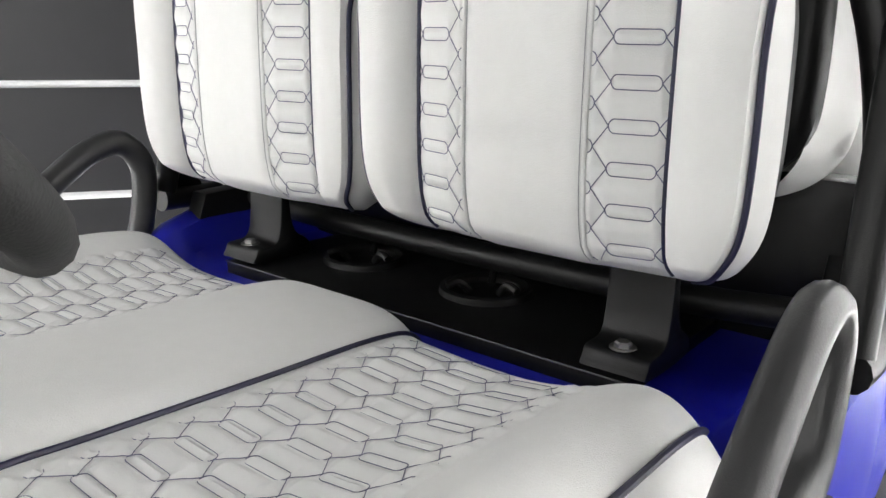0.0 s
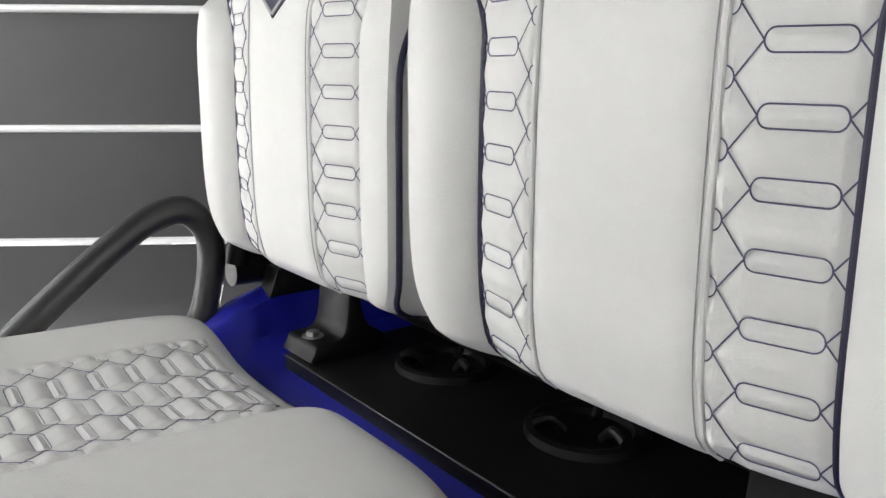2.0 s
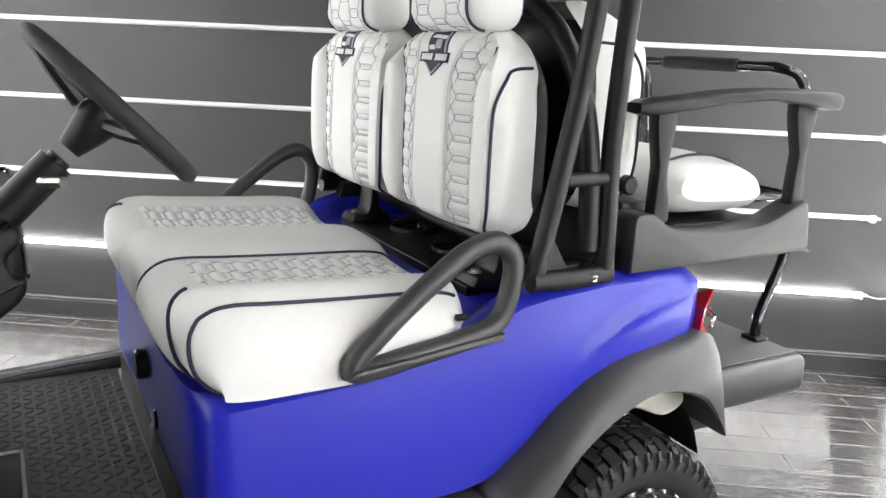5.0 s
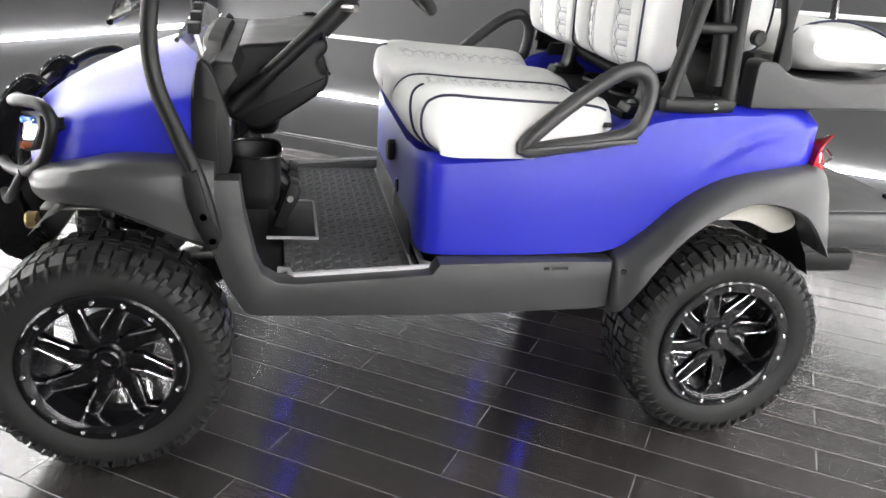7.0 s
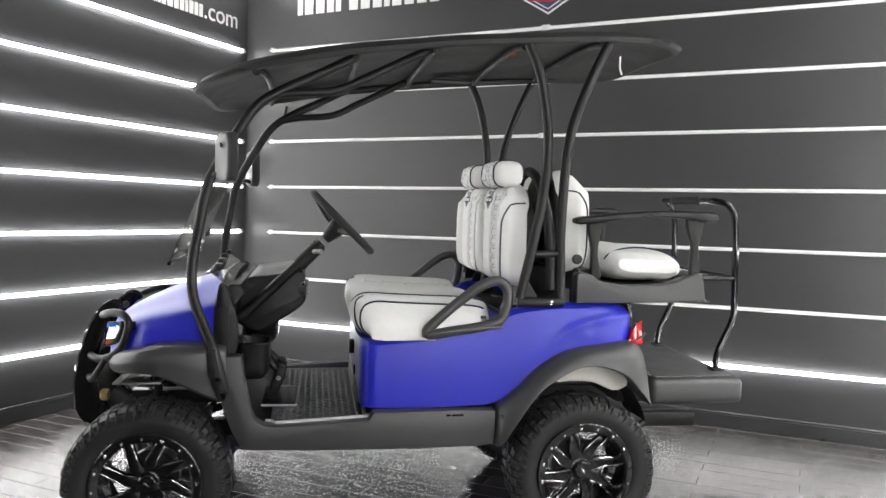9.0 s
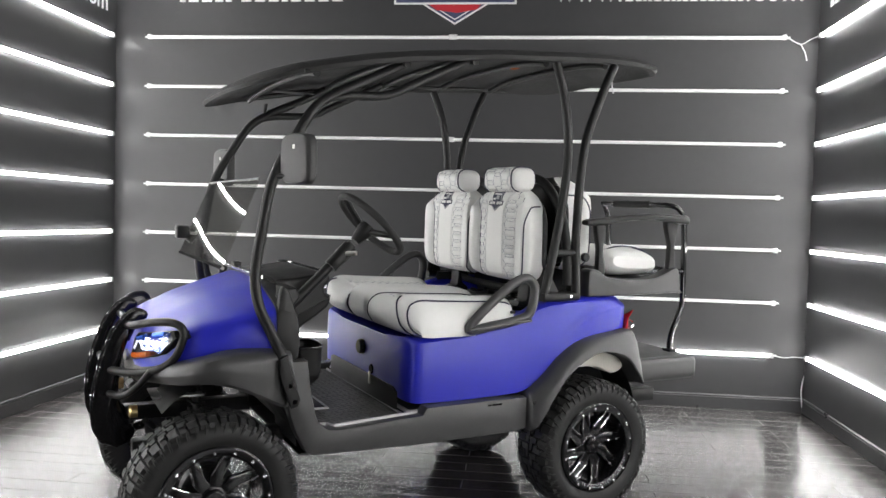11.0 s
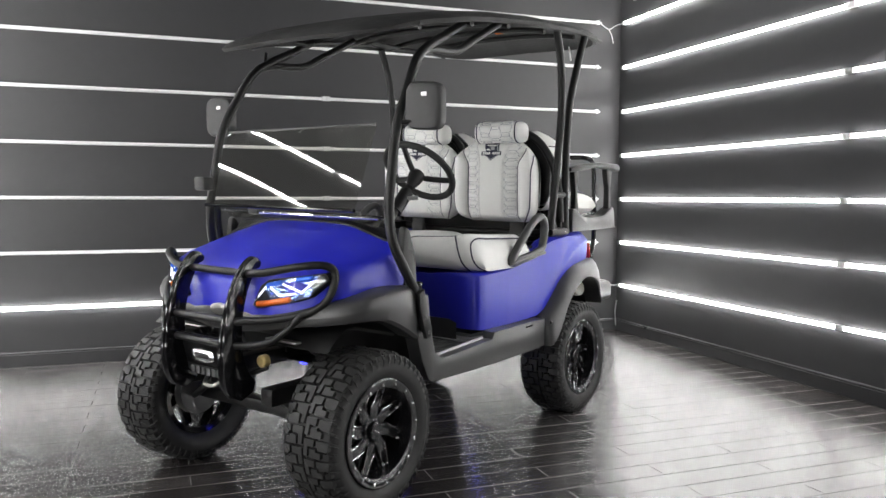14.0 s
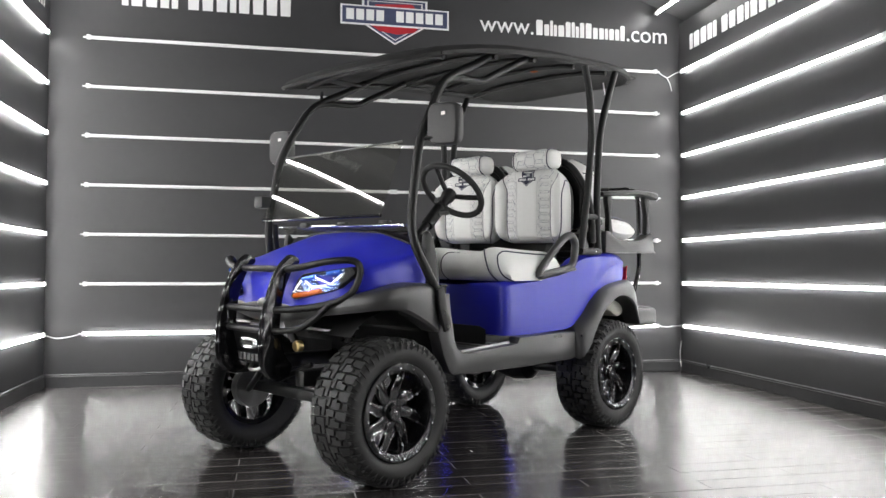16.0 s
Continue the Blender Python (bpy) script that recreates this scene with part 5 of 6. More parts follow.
for sg in (-1, 1):
    lines = [[(sg * (u + 0.246), v) for u, v in ln] for ln in quilt_lines(0.134 - 0.246, 0.358 - 0.246, -0.835, -0.405)]
    def on_top(u, x):
        p = cushion_point(u, s_of_x(x), 0.0)
        return Vector((x, u, p.z + 0.0018))
    part("stitching", stitch_mesh(lines, on_top, 0.0004), THREAD, cushion, "navy stitched hexagons")
    s0 = 0.14 if sg < 0 else 0.60
    part("piping", bar([cushion_point(sg * 0.122, s0 + (0.98 - s0) * k / 40, 0.002) for k in range(41)], 0.0028, 8, 1), PIPING, cushion, "navy piping")
    part("piping", bar([cushion_point(sg * (0.440 - 0.06 * (1 - k / 24) ** 2), 0.62 + 0.36 * k / 24, 0.003) for k in range(25)], 0.0036, 8, 1), PIPING, cushion, "navy piping")
    part("piping", bar([cushion_point(sg * 0.468, 0.18 + 0.50 * k / 24, 0.0030) for k in range(25)] + [cushion_point(sg * (0.468 + 0.046 * k / 8), 0.68 + 0.30 * k / 8, 0.002) + Vector((-0.002, 0, 0)) for k in range(1, 9)], 0.0036, 8, 2), PIPING, cushion, "navy piping")
    part("seat_strap_tab", box(-0.42, -0.398, sg * 0.508 - 0.005, sg * 0.508 + 0.005, 0.898, 0.910, 0.002), BLACK, cushion)

# deck behind the cushion
panel = part("deck_panel", box(-0.300, 0.04, -0.346, 0.346, 0.884, 0.905, 0.002), BLACK, cart, "black plastic deck panel")
part("panel_edge", bar([(-0.301, -0.346, 0.9045), (-0.301, 0.346, 0.9045)], 0.0012, 6, 1), TRIM, panel)
for y in (0.185, -0.055):
    well = part("cup_recess", lathe([(0.0, 0.003), (0.046, 0.003), (0.050, -0.005), (0.060, -0.009), (0.066, -0.007), (0.068, 0.003)], 36), BLACK, panel, "black round recess", at=pose(-0.150, y, 0.9065, -90, 0, 0))
    for ang in (20, 150, 260):
        c, s = math.cos(radians(ang)), math.sin(radians(ang))
        part("recess_clip", bar([(-0.150 + 0.026 * c, y + 0.026 * s, 0.909), (-0.150 + 0.042 * c, y + 0.042 * s, 0.924), (-0.150 + 0.060 * c, y + 0.060 * s, 0.920)], 0.006, 8, 4), BLACK, panel)
part("seat_crossbar", bar([(-0.135, -0.535, 0.975), (-0.135, -0.3, 0.955), (-0.135, 0.3, 0.955), (-0.135, 0.535, 0.975)], 0.019, 12, 4), TUBE, cart, "black tubular seat cross bar")
for side in (-1, 1):
    part("side_bracket", prism([(-0.26, 0.93), (-0.06, 0.95), (-0.06, 1.02), (-0.10, 1.03), (-0.12, 0.99), (-0.24, 0.985)], side * 0.50 - 0.02, side * 0.50 + 0.02, 0.004), BLACK, cart, "black bolted side bracket")

# hip rails beside the seat
for side in (-1, 1):
    tall = 1.08 if side < 0 else 1.24
    y = side * 0.538
    up = lambda x, z: (x if x > -0.42 else -0.42 + (x + 0.42) * (1.0 if side < 0 else 1.12), y, 0.872 + (z - 0.872) * tall)
    loop = [up(-0.640, 0.846), up(-0.575, 0.915), up(-0.46, 1.000), up(-0.400, 1.032), up(-0.352, 1.036), up(-0.320, 1.002), up(-0.326, 0.940), up(-0.352, 0.893), up(-0.42, 0.872), up(-0.53, 0.856)]
    r = part("hip_rail", bar(loop, 0.0205, 12, 6, True), TRIM, cart, "charcoal moulded hip restraint rail")
    part("rail_foot", prism([(-0.655, 0.838), (-0.345, 0.868), (-0.345, 0.882), (-0.42, 0.876), (-0.53, 0.862), (-0.64, 0.852)], y - 0.027, y + 0.027, 0.005), TRIM, r)

# ---- dash and steering ----
part("dash", prism([(-1.425, 0.99), (-1.39, 1.022), (-1.35, 1.020), (-1.335, 0.985), (-1.375, 0.93), (-1.39, 0.80), (-1.40, 0.70), (-1.405, 0.60), (-1.425, 0.60)], -0.47, 0.47, 0.012, 3), BLACK, cart, "black moulded dashboard back")
pod = part("dash_pod", prism(curve2([(-1.40, 0.985), (-1.34, 1.020), (-1.26, 1.028), (-1.16, 1.045), (-1.118, 1.042), (-1.112, 1.012), (-1.135, 0.985), (-1.128, 0.955), (-1.108, 0.945), (-1.120, 0.903), (-1.20, 0.845), (-1.29, 0.790), (-1.345, 0.80), (-1.40, 0.83)], 3), -0.17, 0.46, 0.014, 3), BLACK, cart, "black moulded dash pod with trays")
part("tray_lip", bar([(-1.16, -0.15, 1.049), (-1.118, -0.13, 1.050), (-1.116, 0.42, 1.050), (-1.16, 0.44, 1.049)], 0.006, 8, 3), GLOSS, pod)
part("glove_seam", bar([(-1.106, -0.15, 0.948), (-1.106, 0.44, 0.948)], 0.005, 8, 1), GLOSS, pod)
for y in (-0.14, 0.10):
    part("dash_knob", disc(0.012, 0.015, 12, 0.003), CHROME, cart, "small bright dash knob", at=pose(-1.130, y + 0.25, 0.968, 0, 0, 90))
for side in (-1, 1):
    part("a_panel", prism(curve2([(-1.44, 0.77), (-1.375, 0.752), (-1.352, 0.80), (-1.358, 0.90), (-1.382, 0.98), (-1.400, 1.022), (-1.425, 1.025), (-1.438, 0.93)], 3), side * 0.508 - 0.018, side * 0.508 + 0.018, 0.008), BLACK, cart, "black cowl side panel")
    cup = []
    for z, f in ((0.655, 0.7), (0.672, 0.9), (0.70, 0.97), (0.785, 1.0), (0.792, 1.03), (0.796, 1.0), (0.785, 0.92), (0.715, 0.88), (0.71, 0.5)):
        ring = []
        for k in range(28):
            a = 2 * math.pi * k / 28
            ring.append((-1.305 + 0.066 * f * math.copysign(abs(math.cos(a)) ** 0.6, math.cos(a)), side * 0.395 + 0.095 * f * math.copysign(abs(math.sin(a)) ** 0.6, math.sin(a)), z))
        cup.append(ring)
    cuph = part("cup_holder", loft(cup, True), BLACK, cart, "black moulded cup holder")
    part("cup_rim", bar([(-1.305 + 0.066 * math.copysign(abs(math.cos(a)) ** 0.6, math.cos(a)), side * 0.395 + 0.095 * math.copysign(abs(math.sin(a)) ** 0.6, math.sin(a)), 0.795) for a in [2 * math.pi * k / 28 for k in range(28)]], 0.005, 8, 1, True), GLOSS, cuph)
SC = Vector((-0.962, -0.238, 1.258))
AX = Vector((0.70, 0, 0.714)).normalized()
colm = part("steering_column", bar([(-1.37, -0.238, 0.86), SC - AX * 0.12], 0.021, 12, 1), BLACK, cart, "black steering column")
part("column_clamp", bar([SC - AX * 0.25, SC - AX * 0.13], 0.031, 10, 1), BLACK, colm)
part("column_lever", bar([SC - AX * 0.17 + Vector((0, -0.02, 0)), SC - AX * 0.15 + Vector((0.02, -0.06, -0.01))], 0.010, 8, 1), STEEL, colm)
Q = AX.to_track_quat("Z", "Y").to_matrix().to_4x4()
WM = Matrix.Translation(SC) @ Q
rimw = part("steering_wheel", bar([(0.165 * math.cos(2 * math.pi * k / 12), 0.165 * math.sin(2 * math.pi * k / 12), 0) for k in range(12)], 0.0155, 12, 4, True), GRIP, cart, "black three-spoke steering wheel", at=WM)
part("wheel_hub", loft([[(r * math.cos(2 * math.pi * k / 24), r * math.sin(2 * math.pi * k / 24), z) for k in range(24)] for z, r in ((-0.10, 0.02), (-0.08, 0.026), (-0.05, 0.034), (-0.025, 0.038), (-0.012, 0.033), (-0.008, 0.015))], True), BLACK, rimw)
for k, ang in enumerate((200, 340, 90)):
    a = radians(ang)
    part("wheel_spoke", bar([(0.04 * math.cos(a), 0.04 * math.sin(a), -0.03), (0.10 * math.cos(a), 0.10 * math.sin(a), -0.018), (0.162 * math.cos(a), 0.162 * math.sin(a), 0)], 0.013, 8, 3), BLACK, rimw)

# ---- rear seat, step and grab rail ----
base = part("rear_seat_base", box(0.045, 0.44, -0.47, 0.47, 0.972, 1.04, 0.01), BLACK, cart, "black rear seat base")
part("rear_seat_panel", box(-0.02, 0.045, -0.49, 0.49, 0.872, 1.10, 0.006), BLACK, cart, "black panel in front of the rear seat")
rc = []
for k in range(41):
    t = -1 + k / 20
    y = 0.475 * t
    f = (1 - abs(t) ** 6) ** 0.5
    ring = []
    for j in range(28):
        a = 2 * math.pi * j / 28
        c, s = math.cos(a), math.sin(a)
        ring.append((0.29 + 0.172 * (0.75 + 0.25 * f) * math.copysign(abs(c) ** 0.5, c), y, 1.112 + (0.072 - 0.012 * c) * (0.35 + 0.65 * f) * math.copysign(abs(s) ** 0.75, s) + 0.010 * (-c)))
    rc.append(ring)
rear_c = part("rear_cushion", loft(rc, True), VINYL, cart, "white vinyl rear-facing seat cushion")
for sg in (-1, 1):
    part("piping", bar([(0.29 + 0.172 * math.cos(a), sg * 0.415, 1.114 + 0.072 * math.sin(a) - 0.010 * math.cos(a)) for a in [math.pi * (0.05 + 0.9 * k / 16) for k in range(17)]], 0.0035, 8, 1), PIPING, rear_c, "navy piping")
for side in (-1, 1):
    y0, y1 = side * 0.56, side * 0.49
    low = part("armrest_panel", prism(curve2([(-0.045, 0.967), (0.2, 0.970), (0.508, 0.976), (0.506, 0.99), (0.487, 1.088), (0.44, 1.082), (0.36, 1.052), (0.28, 1.042), (0.16, 1.042), (0.06, 1.056), (0.01, 1.085), (-0.035, 1.088), (-0.045, 1.07)], 3), min(y0, y1), max(y0, y1), 0.008), TRIM, cart, "charcoal moulded rear armrest side")
    part("armrest_post", prism(curve2([(0.02, 1.07), (0.062, 1.07), (0.046, 1.17), (0.056, 1.285), (0.005, 1.29), (0.022, 1.18)], 4), side * 0.525 - 0.016, side * 0.525 + 0.016, 0.005), BLACK, low)
    part("armrest_post", prism(curve2([(0.445, 1.07), (0.485, 1.085), (0.478, 1.20), (0.495, 1.31), (0.425, 1.31), (0.452, 1.2)], 4), side * 0.525 - 0.016, side * 0.525 + 0.016, 0.005), BLACK, low)
    arm = []
    for x, zc, th, w in ((-0.055, 1.296, 0.010, 0.022), (-0.03, 1.297, 0.016, 0.034), (0.06, 1.306, 0.015, 0.038), (0.18, 1.322, 0.013, 0.040), (0.30, 1.331, 0.013, 0.042), (0.42, 1.329, 0.017, 0.045), (0.515, 1.322, 0.022, 0.045), (0.54, 1.320, 0.019, 0.040), (0.548, 1.320, 0.01, 0.03)):
        arm.append([(x, side * 0.53 + w * math.copysign(abs(math.cos(a)) ** 0.5, math.cos(a)), zc + th * math.copysign(abs(math.sin(a)) ** 0.5, math.sin(a))) for a in [2 * math.pi * k / 20 for k in range(20)]])
    part("armrest_top", loft(arm, True), BLACK, low, "black padded armrest top")
    part("rear_support", bar([(0.20, side * 0.36, 0.96), (0.255, side * 0.36, 0.93), (0.262, side * 0.36, 0.80), (0.30, side * 0.36, 0.68), (0.40, side * 0.36, 0.60)], 0.017, 12, 5), GLOSS, cart, "gloss black step support tube")
    hb = part("seat_hinge", disc(0.02, 0.02, 16, 0.004), BLACK, cart, "black seat hinge bolt", at=pose(-0.03, side * 0.50, 1.14, 0, 0, 0))
    corner = [(0.185, 0.550, 0.805), (0.200, 0.546, 0.862), (0.252, 0.518, 0.896), (0.273, 0.470, 0.885), (0.284, 0.440, 0.840), (0.275, 0.480, 0.792), (0.235, 0.530, 0.795)]
    mid = Vector((0.20, 0.45, 0.845))
    swell = lambda f, o: [tuple(Vector((a, side * b, c)).lerp(Vector((mid.x, side * mid.y, mid.z)), f) + Vector((o, side * o, 0))) for a, b, c in corner]
    tlo = part("tail_light", loft([swell(0.45, 0), swell(0.02, 0), swell(0.05, 0.004), swell(0.35, 0.010)], True), LENS_RED, cart, "red tail light lens at the rear corner")
    part("lamp_strip", bar([(0.215, side * 0.553, 0.822), (0.262, side * 0.520, 0.832), (0.288, side * 0.462, 0.838)], 0.004, 8, 3), CHROME, tlo)
step = part("rear_step", box(0.34, 0.765, -0.44, 0.44, 0.520, 0.632, 0.028, 4), TRIM, cart, "charcoal moulded rear step")
tread = part("step_tread", box(0.37, 0.735, -0.41, 0.41, 0.632, 0.638, 0.003), MAT, step, "black grip tread")
hoop = [(0.705, -0.30, 0.642), (0.712, -0.30, 0.72), (0.775, -0.30, 0.86), (0.782, -0.30, 0.95), (0.776, -0.30, 1.28), (0.745, -0.295, 1.370), (0.70, -0.26, 1.392), (0.69, -0.20, 1.393), (0.69, 0.20, 1.393), (0.70, 0.26, 1.392), (0.745, 0.295, 1.370), (0.776, 0.30, 1.28), (0.782, 0.30, 0.95), (0.775, 0.30, 0.86), (0.712, 0.30, 0.72), (0.705, 0.30, 0.642)]
rail = part("grab_rail", bar(hoop, 0.0145, 12, 5), GLOSS, cart, "gloss black rear grab rail")
part("rail_grip", bar([(0.69, -0.14, 1.393), (0.69, 0.14, 1.393)], 0.020, 12, 1), GRIP, rail, "black foam hand grip")
part("rail_crossbar", bar([(0.779, -0.30, 1.05), (0.779, 0.30, 1.05)], 0.012, 10, 1), GLOSS, rail)
for side in (-1, 1):
    part("rail_link", bar([(0.50, side * 0.30, 1.05), (0.779, side * 0.30, 1.05)], 0.011, 10, 1), GLOSS, rail)
    part("rail_foot", box(0.68, 0.73, side * 0.30 - 0.028, side * 0.30 + 0.028, 0.637, 0.650, 0.004), BLACK, rail)
part("rear_bumper_beam", box(0.24, 0.40, -0.30, 0.30, 0.50, 0.60, 0.01), BLACK, cart, "black rear frame beam")

# ---- wall lettering, plain bars, and the sign ----
def lettering(text, size, mat, parent, x, z):
    cu = bpy.data.curves.new("letters", "FONT")
    cu.body, cu.size, cu.extrude = text, size, 0.002
    tmp = bpy.data.objects.new("letters", cu)
    me = bpy.data.meshes.new_from_object(tmp)
    me.name = "letters"
    bpy.data.objects.remove(tmp)
    me.materials.clear()
    me.materials.append(mat)
    xs = [v.co.x for v in me.vertices]
    ob = new("letters", me)
    ob.parent = parent
    ob.matrix_basis = pose(x - min(xs), 0.002, z, 90, 0, 0)
    return max(xs) - min(xs)


def wall_bars(label, widths, s0, s1, z0, z1, rise=None, head="", tail=""):
    """Bars of the letters' sizes; head and tail are lettered."""
    ob = thing("wall_lettering", label, "wall sign")
    size = (z1 - z0) * 1.35
    if head:
        s0 += lettering(head, size, WHITE, ob, s0, z0 + 0.02) + 0.015
    if tail:
        w = lettering(tail, size, WHITE, ob, s1 - 0.33, z0 + 0.02)
        s1 -= 0.345
    total = sum(abs(w) for w in widths)
    pos = 0.0
    for w in widths:
        a = s0 + (s1 - s0) * pos / total
        pos += abs(w)
        b = s0 + (s1 - s0) * pos / total
        if w < 0:
            continue
        g = (b - a) * 0.14
        tall = 1.0 if (rise is None or rng0.random() < rise) else 0.74
        zt, zb = z0 + 0.02 + (z1 - z0 - 0.02) * tall, z0 + 0.02
        part("bar", prism([(a + g, zb), (b - g, zb), (b - g * 0.8, zt - 0.012), (b - g * 1.6, zt), (a + g * 1.6, zt), (a + g * 0.8, zt - 0.012)], 0, 0.004), WHITE, ob, "", False)
    return ob


rng0 = random.Random(3)
WEB = [1.2, 0.9, 0.5, 0.6, 1.1, 0.9, 0.6, 0.6, 0.8, 1.1, 0.9, 0.9, 0.6, 0.9, 0.8, 0.8]
TEL = [0.6, 1, 1, 0.8, 0.6, -0.5, 1, 1, 1, 0.6, 1, 1, 1, 1]
BACKM = ROOM_TURN @ Matrix.Translation((0, -D0 - 0.0045, 0))
WEBL, TELL = "white vinyl web address, its name as plain bars, on the wall", "white vinyl contact line shown as plain bars on the wall"
wall_bars(WEBL, WEB, 0.141, 1.797, 2.855, 3.005, 0.45, "www.", ".com").matrix_basis = BACKM
wall_bars(TELL, TEL, -2.68, -1.40, 2.862, 3.022).matrix_basis = BACKM
wall_bars(TELL, TEL, D0 + 0.18, D0 + 1.48, 2.76, 2.91).matrix_basis = ROOM_TURN @ pose(S1 - 0.0045, 0, 0, 0, 0, -90)
wall_bars(WEBL, WEB, -(D0 + 1.85), -(D0 + 0.18), 2.765, 2.915, 0.45, "www.", ".com").matrix_basis = ROOM_TURN @ pose(S0 + 0.0045, 0, 0, 0, 0, 90)

sign = thing("wall_sign", "shield shaped red, slate and white sign on the dark wall", "sign")
sign.matrix_basis = ROOM_TURN @ Matrix.Translation((-0.577, -D0, -0.075))


def plate(name, pts, y, mat, label=""):
    return part(name, prism(pts, y, y + 0.004), mat, sign, label, False)


SH = [(-0.27, 3.16), (0.27, 3.16), (0.27, 2.95), (0.0, 2.785), (-0.27, 2.95)]
grow = lambda pts, f: [(x * f, 2.98 + (z - 2.98) * f) for x, z in pts]
plate("outline", grow(SH, 1.0), -0.006, WHITE, "white outline")
plate("field", grow(SH, 0.93), -0.011, SLATE, "slate blue field")
plate("inner_outline", grow(SH, 0.84), -0.016, WHITE)
plate("inner_field", grow(SH, 0.80), -0.021, SLATE)
plate("red_shape", [(-0.16, 3.10), (0.14, 3.12), (0.20, 3.04), (0.06, 3.06), (-0.20, 3.04)], -0.026, RED, "red shape")
plate("red_shape", [(-0.19, 2.925), (0.20, 2.94), (0.16, 2.89), (0.02, 2.865), (-0.13, 2.885)], -0.026, RED, "red shape")
plate("banner_outline", [(-0.445, 3.085), (0.445, 3.085), (0.445, 2.925), (-0.445, 2.925)], -0.031, WHITE, "white banner outline")
plate("banner", [(-0.43, 3.072), (0.43, 3.072), (0.43, 2.938), (-0.43, 2.938)], -0.036, SLATE, "slate blue banner")
for k in range(10):
    if k != 4:
        a = -0.40 + k * 0.081
        plate("banner_bar", [(a, 3.05), (a + 0.062, 3.05), (a + 0.062, 2.962), (a, 2.962)], -0.041, WHITE)

# loose leads at the tube ends
def lead(pts, label):
    ob = link("cable", bar([tuple(ROOM_TURN @ Vector((s, -d, z))) for s, d, z in pts], 0.004, 6, 5), CAPW, None)
    return tagged(ob, label, "cable")


z1, z7 = ROWS_Z[6], ROWS_Z[0]
lead([(1.755, D0 + 0.010, z1), (1.80, D0 + 0.012, z1 - 0.03), (1.85, D0 + 0.012, z1 - 0.045), (1.91, D0 + 0.02, z1 - 0.01), (1.945, D0 + 0.06, z1)], "thin pale lead between two wall tubes")
lead([(1.84, D0 + 0.010, z1 - 0.045), (1.87, D0 + 0.012, z1 - 0.10), (1.885, D0 + 0.012, z1 - 0.16)], "short loose lead hanging from a tube")
lead([(1.755, D0 + 0.010, z7), (1.82, D0 + 0.012, z7 - 0.012), (1.89, D0 + 0.012, z7 - 0.004), (1.945, D0 + 0.06, z7)], "thin pale lead between two wall tubes")
lead([(-2.92, D0 + 0.010, z7), (-3.0, D0 + 0.012, z7 - 0.02), (-3.09, D0 + 0.015, z7 - 0.03), (-3.155, D0 + 0.08, z7)], "thin pale lead between two wall tubes")
lead([(1.955, D0 + 0.03, 0.26), (1.94, D0 + 0.03, 0.16), (1.95, D0 + 0.03, 0.04)], "short white lead hanging in the corner")


# the body sits a touch higher on its far side
# and the brush guard is bolted close to the nose
GUARD = ("guard_plate", "guard_crossbar", "guard_loop", "guard_brace", "skid_plate", "fairlead", "hook")
done = set()
for ob in cart.children_recursive:
    top = ob
    while top.parent is not cart:
        top = top.parent
    if top.name.startswith("wheel") and not top.name.startswith("wheel_housing") or ob.type != "MESH" or ob.data.name in done:
        continue
    done.add(ob.data.name)
    m = Matrix.Identity(4)
    o = ob
    while o is not cart:
        m = o.matrix_basis @ m
        o = o.parent
    inv = m.inverted()
    for v in ob.data.vertices:
        w = m @ v.co
        w.z += 0.019 * (w.y + 0.55)
        if top.name.split(".")[0] in GUARD:
            w.x += 0.022
        v.co = inv @ w

# ---- floor planks (last: many pieces) ----
floor_ob = in_room("floor", rbox(S0 - 0.1, S1 + 0.1, D0 - 0.1, D1 + 0.1, -0.08, -0.004), BASEM, "dark glossy hardwood plank floor", "floor", "structure")
PW, PL = 0.1296, 0.93
OFFS = 0.411 - 30 * PW
plank_meshes = {}
rest = bmesh.new()
rng = random.Random(5)


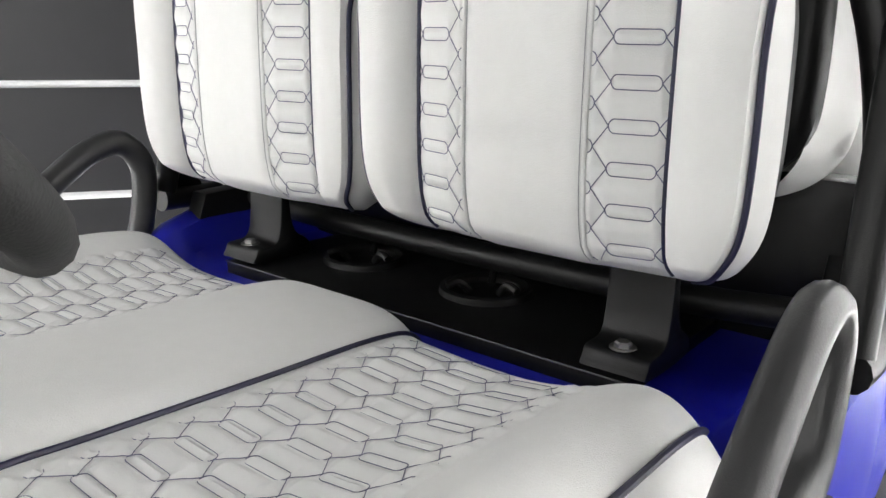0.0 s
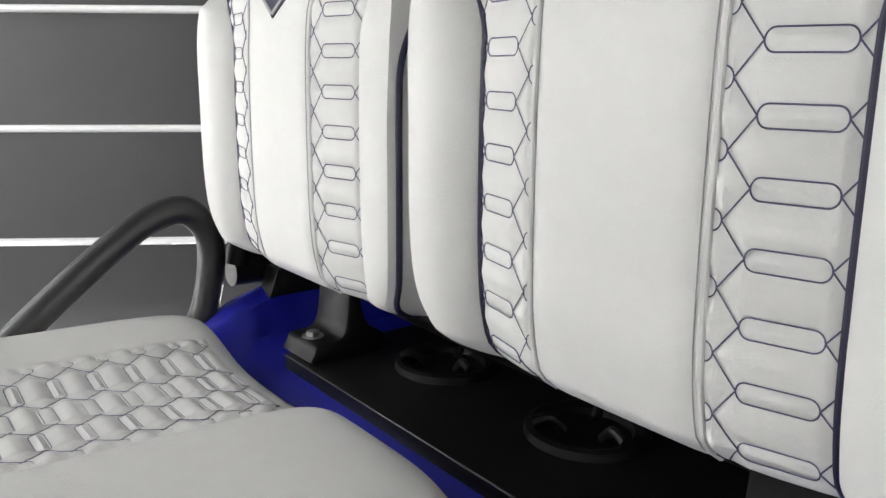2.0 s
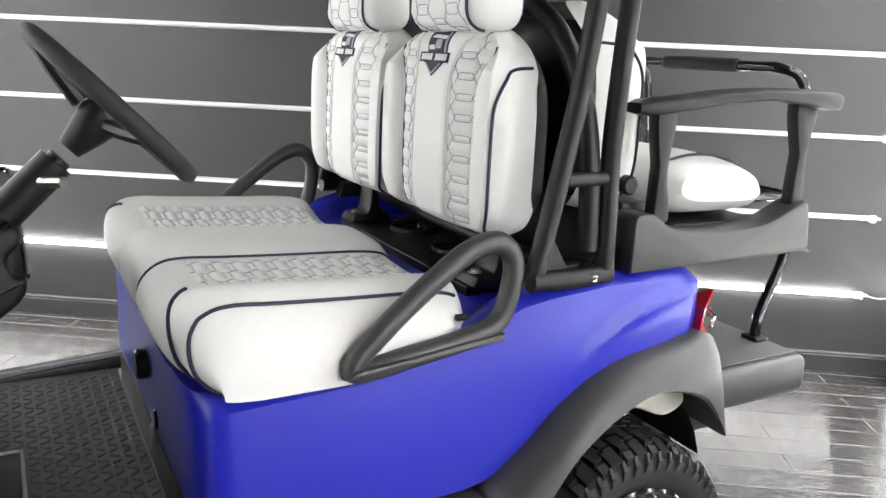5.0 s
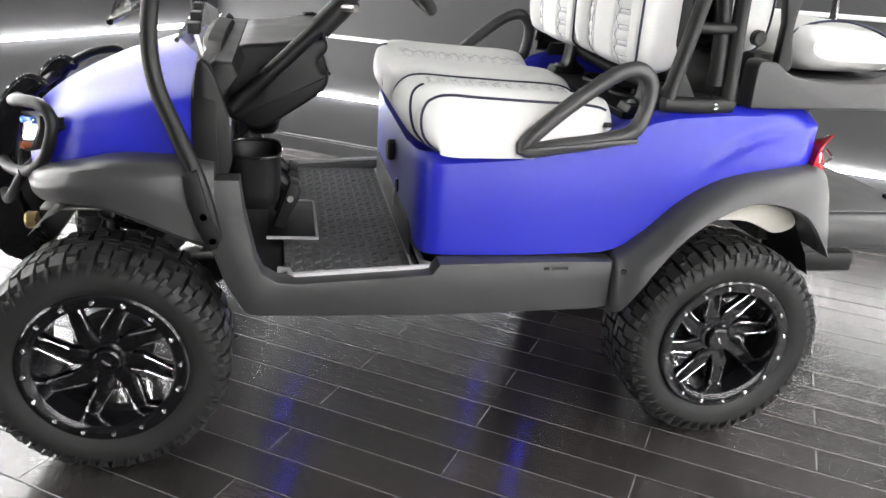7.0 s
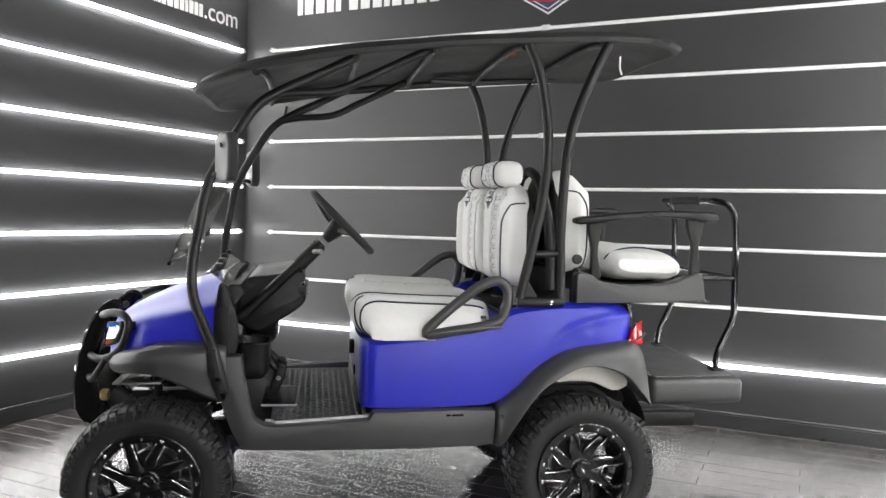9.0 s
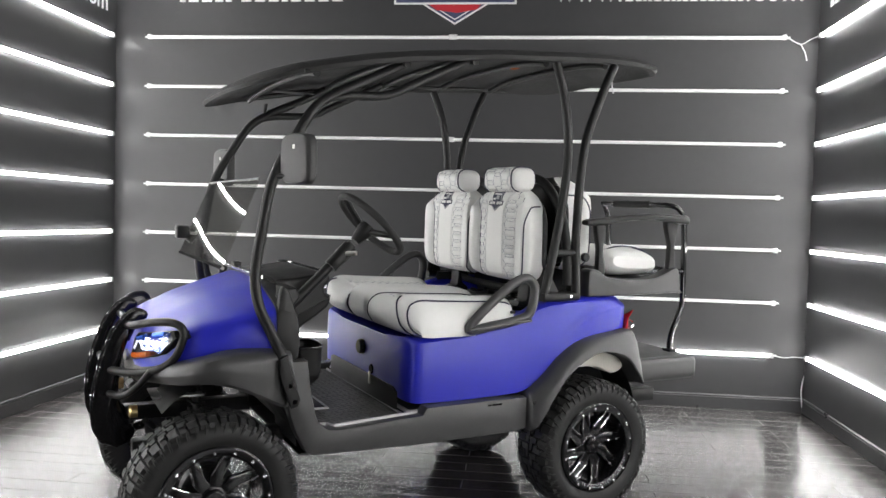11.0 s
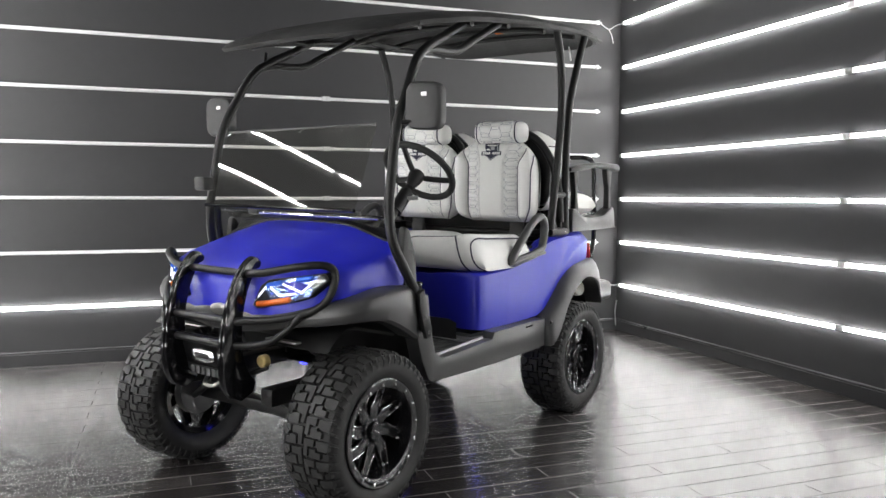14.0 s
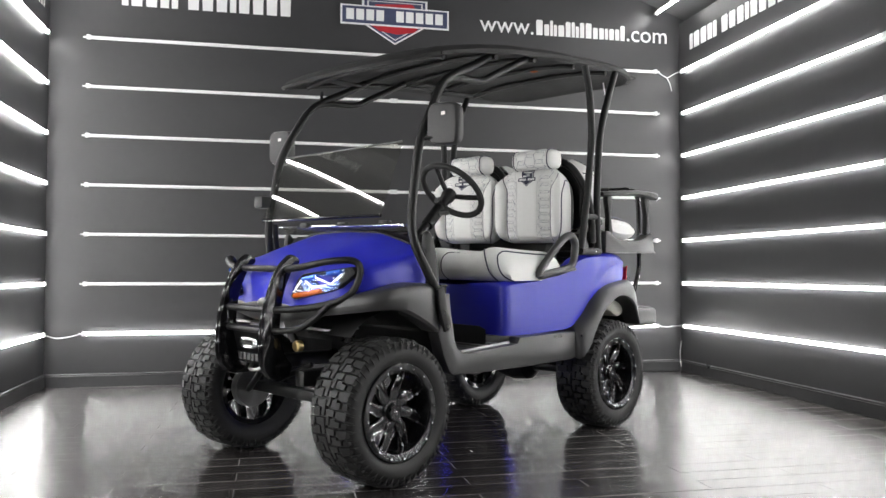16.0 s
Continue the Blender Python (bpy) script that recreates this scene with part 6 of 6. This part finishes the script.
def plank_mesh(length):
    key = round(length, 2)
    if key not in plank_meshes:
        # hand-scraped top, a little hollow across its width
        w = PW - 0.0016
        prof = [(0.0, -0.012), (0.0, -0.0022), (0.0012, -0.0006)] + [(0.003 + (w - 0.006) * k / 24, -0.0009 * math.sin(math.pi * k / 24) - 0.00014 * (1 - math.cos(2 * math.pi * 3.3 * k / 24))) for k in range(25)] + [(w - 0.0012, -0.0006), (w, -0.0022), (w, -0.012)]
        ends = [[(x, y, z) for y, z in prof] for x in (0.0, key - 0.0015)]
        bm = loft(ends, True, False)
        for ring in ends:
            bm.faces.new([bm.verts.new(p) for p in ring])
        bmesh.ops.recalc_face_normals(bm, faces=bm.faces[:])
        for face in bm.faces:
            c = face.calc_center_median()
            face.smooth = len(face.verts) == 4
            face.material_index = 1 if len(face.verts) == 4 and (c.y < 0.0014 or c.y > w - 0.0014) and c.z > -0.004 else 0
        # pale strip across each end
        for x0, x1 in ((-0.0012, 0.0012), (key - 0.0027, key - 0.0005)):
            face = bm.faces.new([bm.verts.new(p) for p in ((x0, 0.001, -0.0006), (x1, 0.001, -0.0006), (x1, w - 0.001, -0.0006), (x0, w - 0.001, -0.0006))])
            face.material_index = 1
        me = bpy.data.meshes.new("plank")
        bm.to_mesh(me)
        bm.free()
        me.materials.append(WOOD)
        me.materials.append(JOINT)
        plank_meshes[key] = me
    return plank_meshes[key]


for row in range(80):
    d = OFFS + row * PW
    if d + PW < D0 or d > D1:
        continue
    near = d < 2.9
    s = -0.282 - 4 * PL - (0.46 if row % 2 else 0.0)
    while s < S1:
        a, b = max(s, S0 - 0.05), min(s + PL, S1 + 0.05)
        if b - a > 0.06:
            tilt = rng.uniform(-0.35, 0.35)
            if near:
                ob = new("plank", plank_mesh(b - a))
                ob.parent = floor_ob
                ob.matrix_basis = pose(a, -d - PW, 0.0 + rng.uniform(-0.0008, 0.0002), tilt * 0.5, 0, 0)
            else:
                q = box(a, b - 0.0015, -d - PW, -d - 0.0016, -0.012, -0.0004 + rng.uniform(-0.0006, 0.0002), bm=rest)
        s += PL
ob = part("far_planks", rest, WOOD, floor_ob, "dark glossy planks towards the open side", False)
ob["kind"] = "stuff"
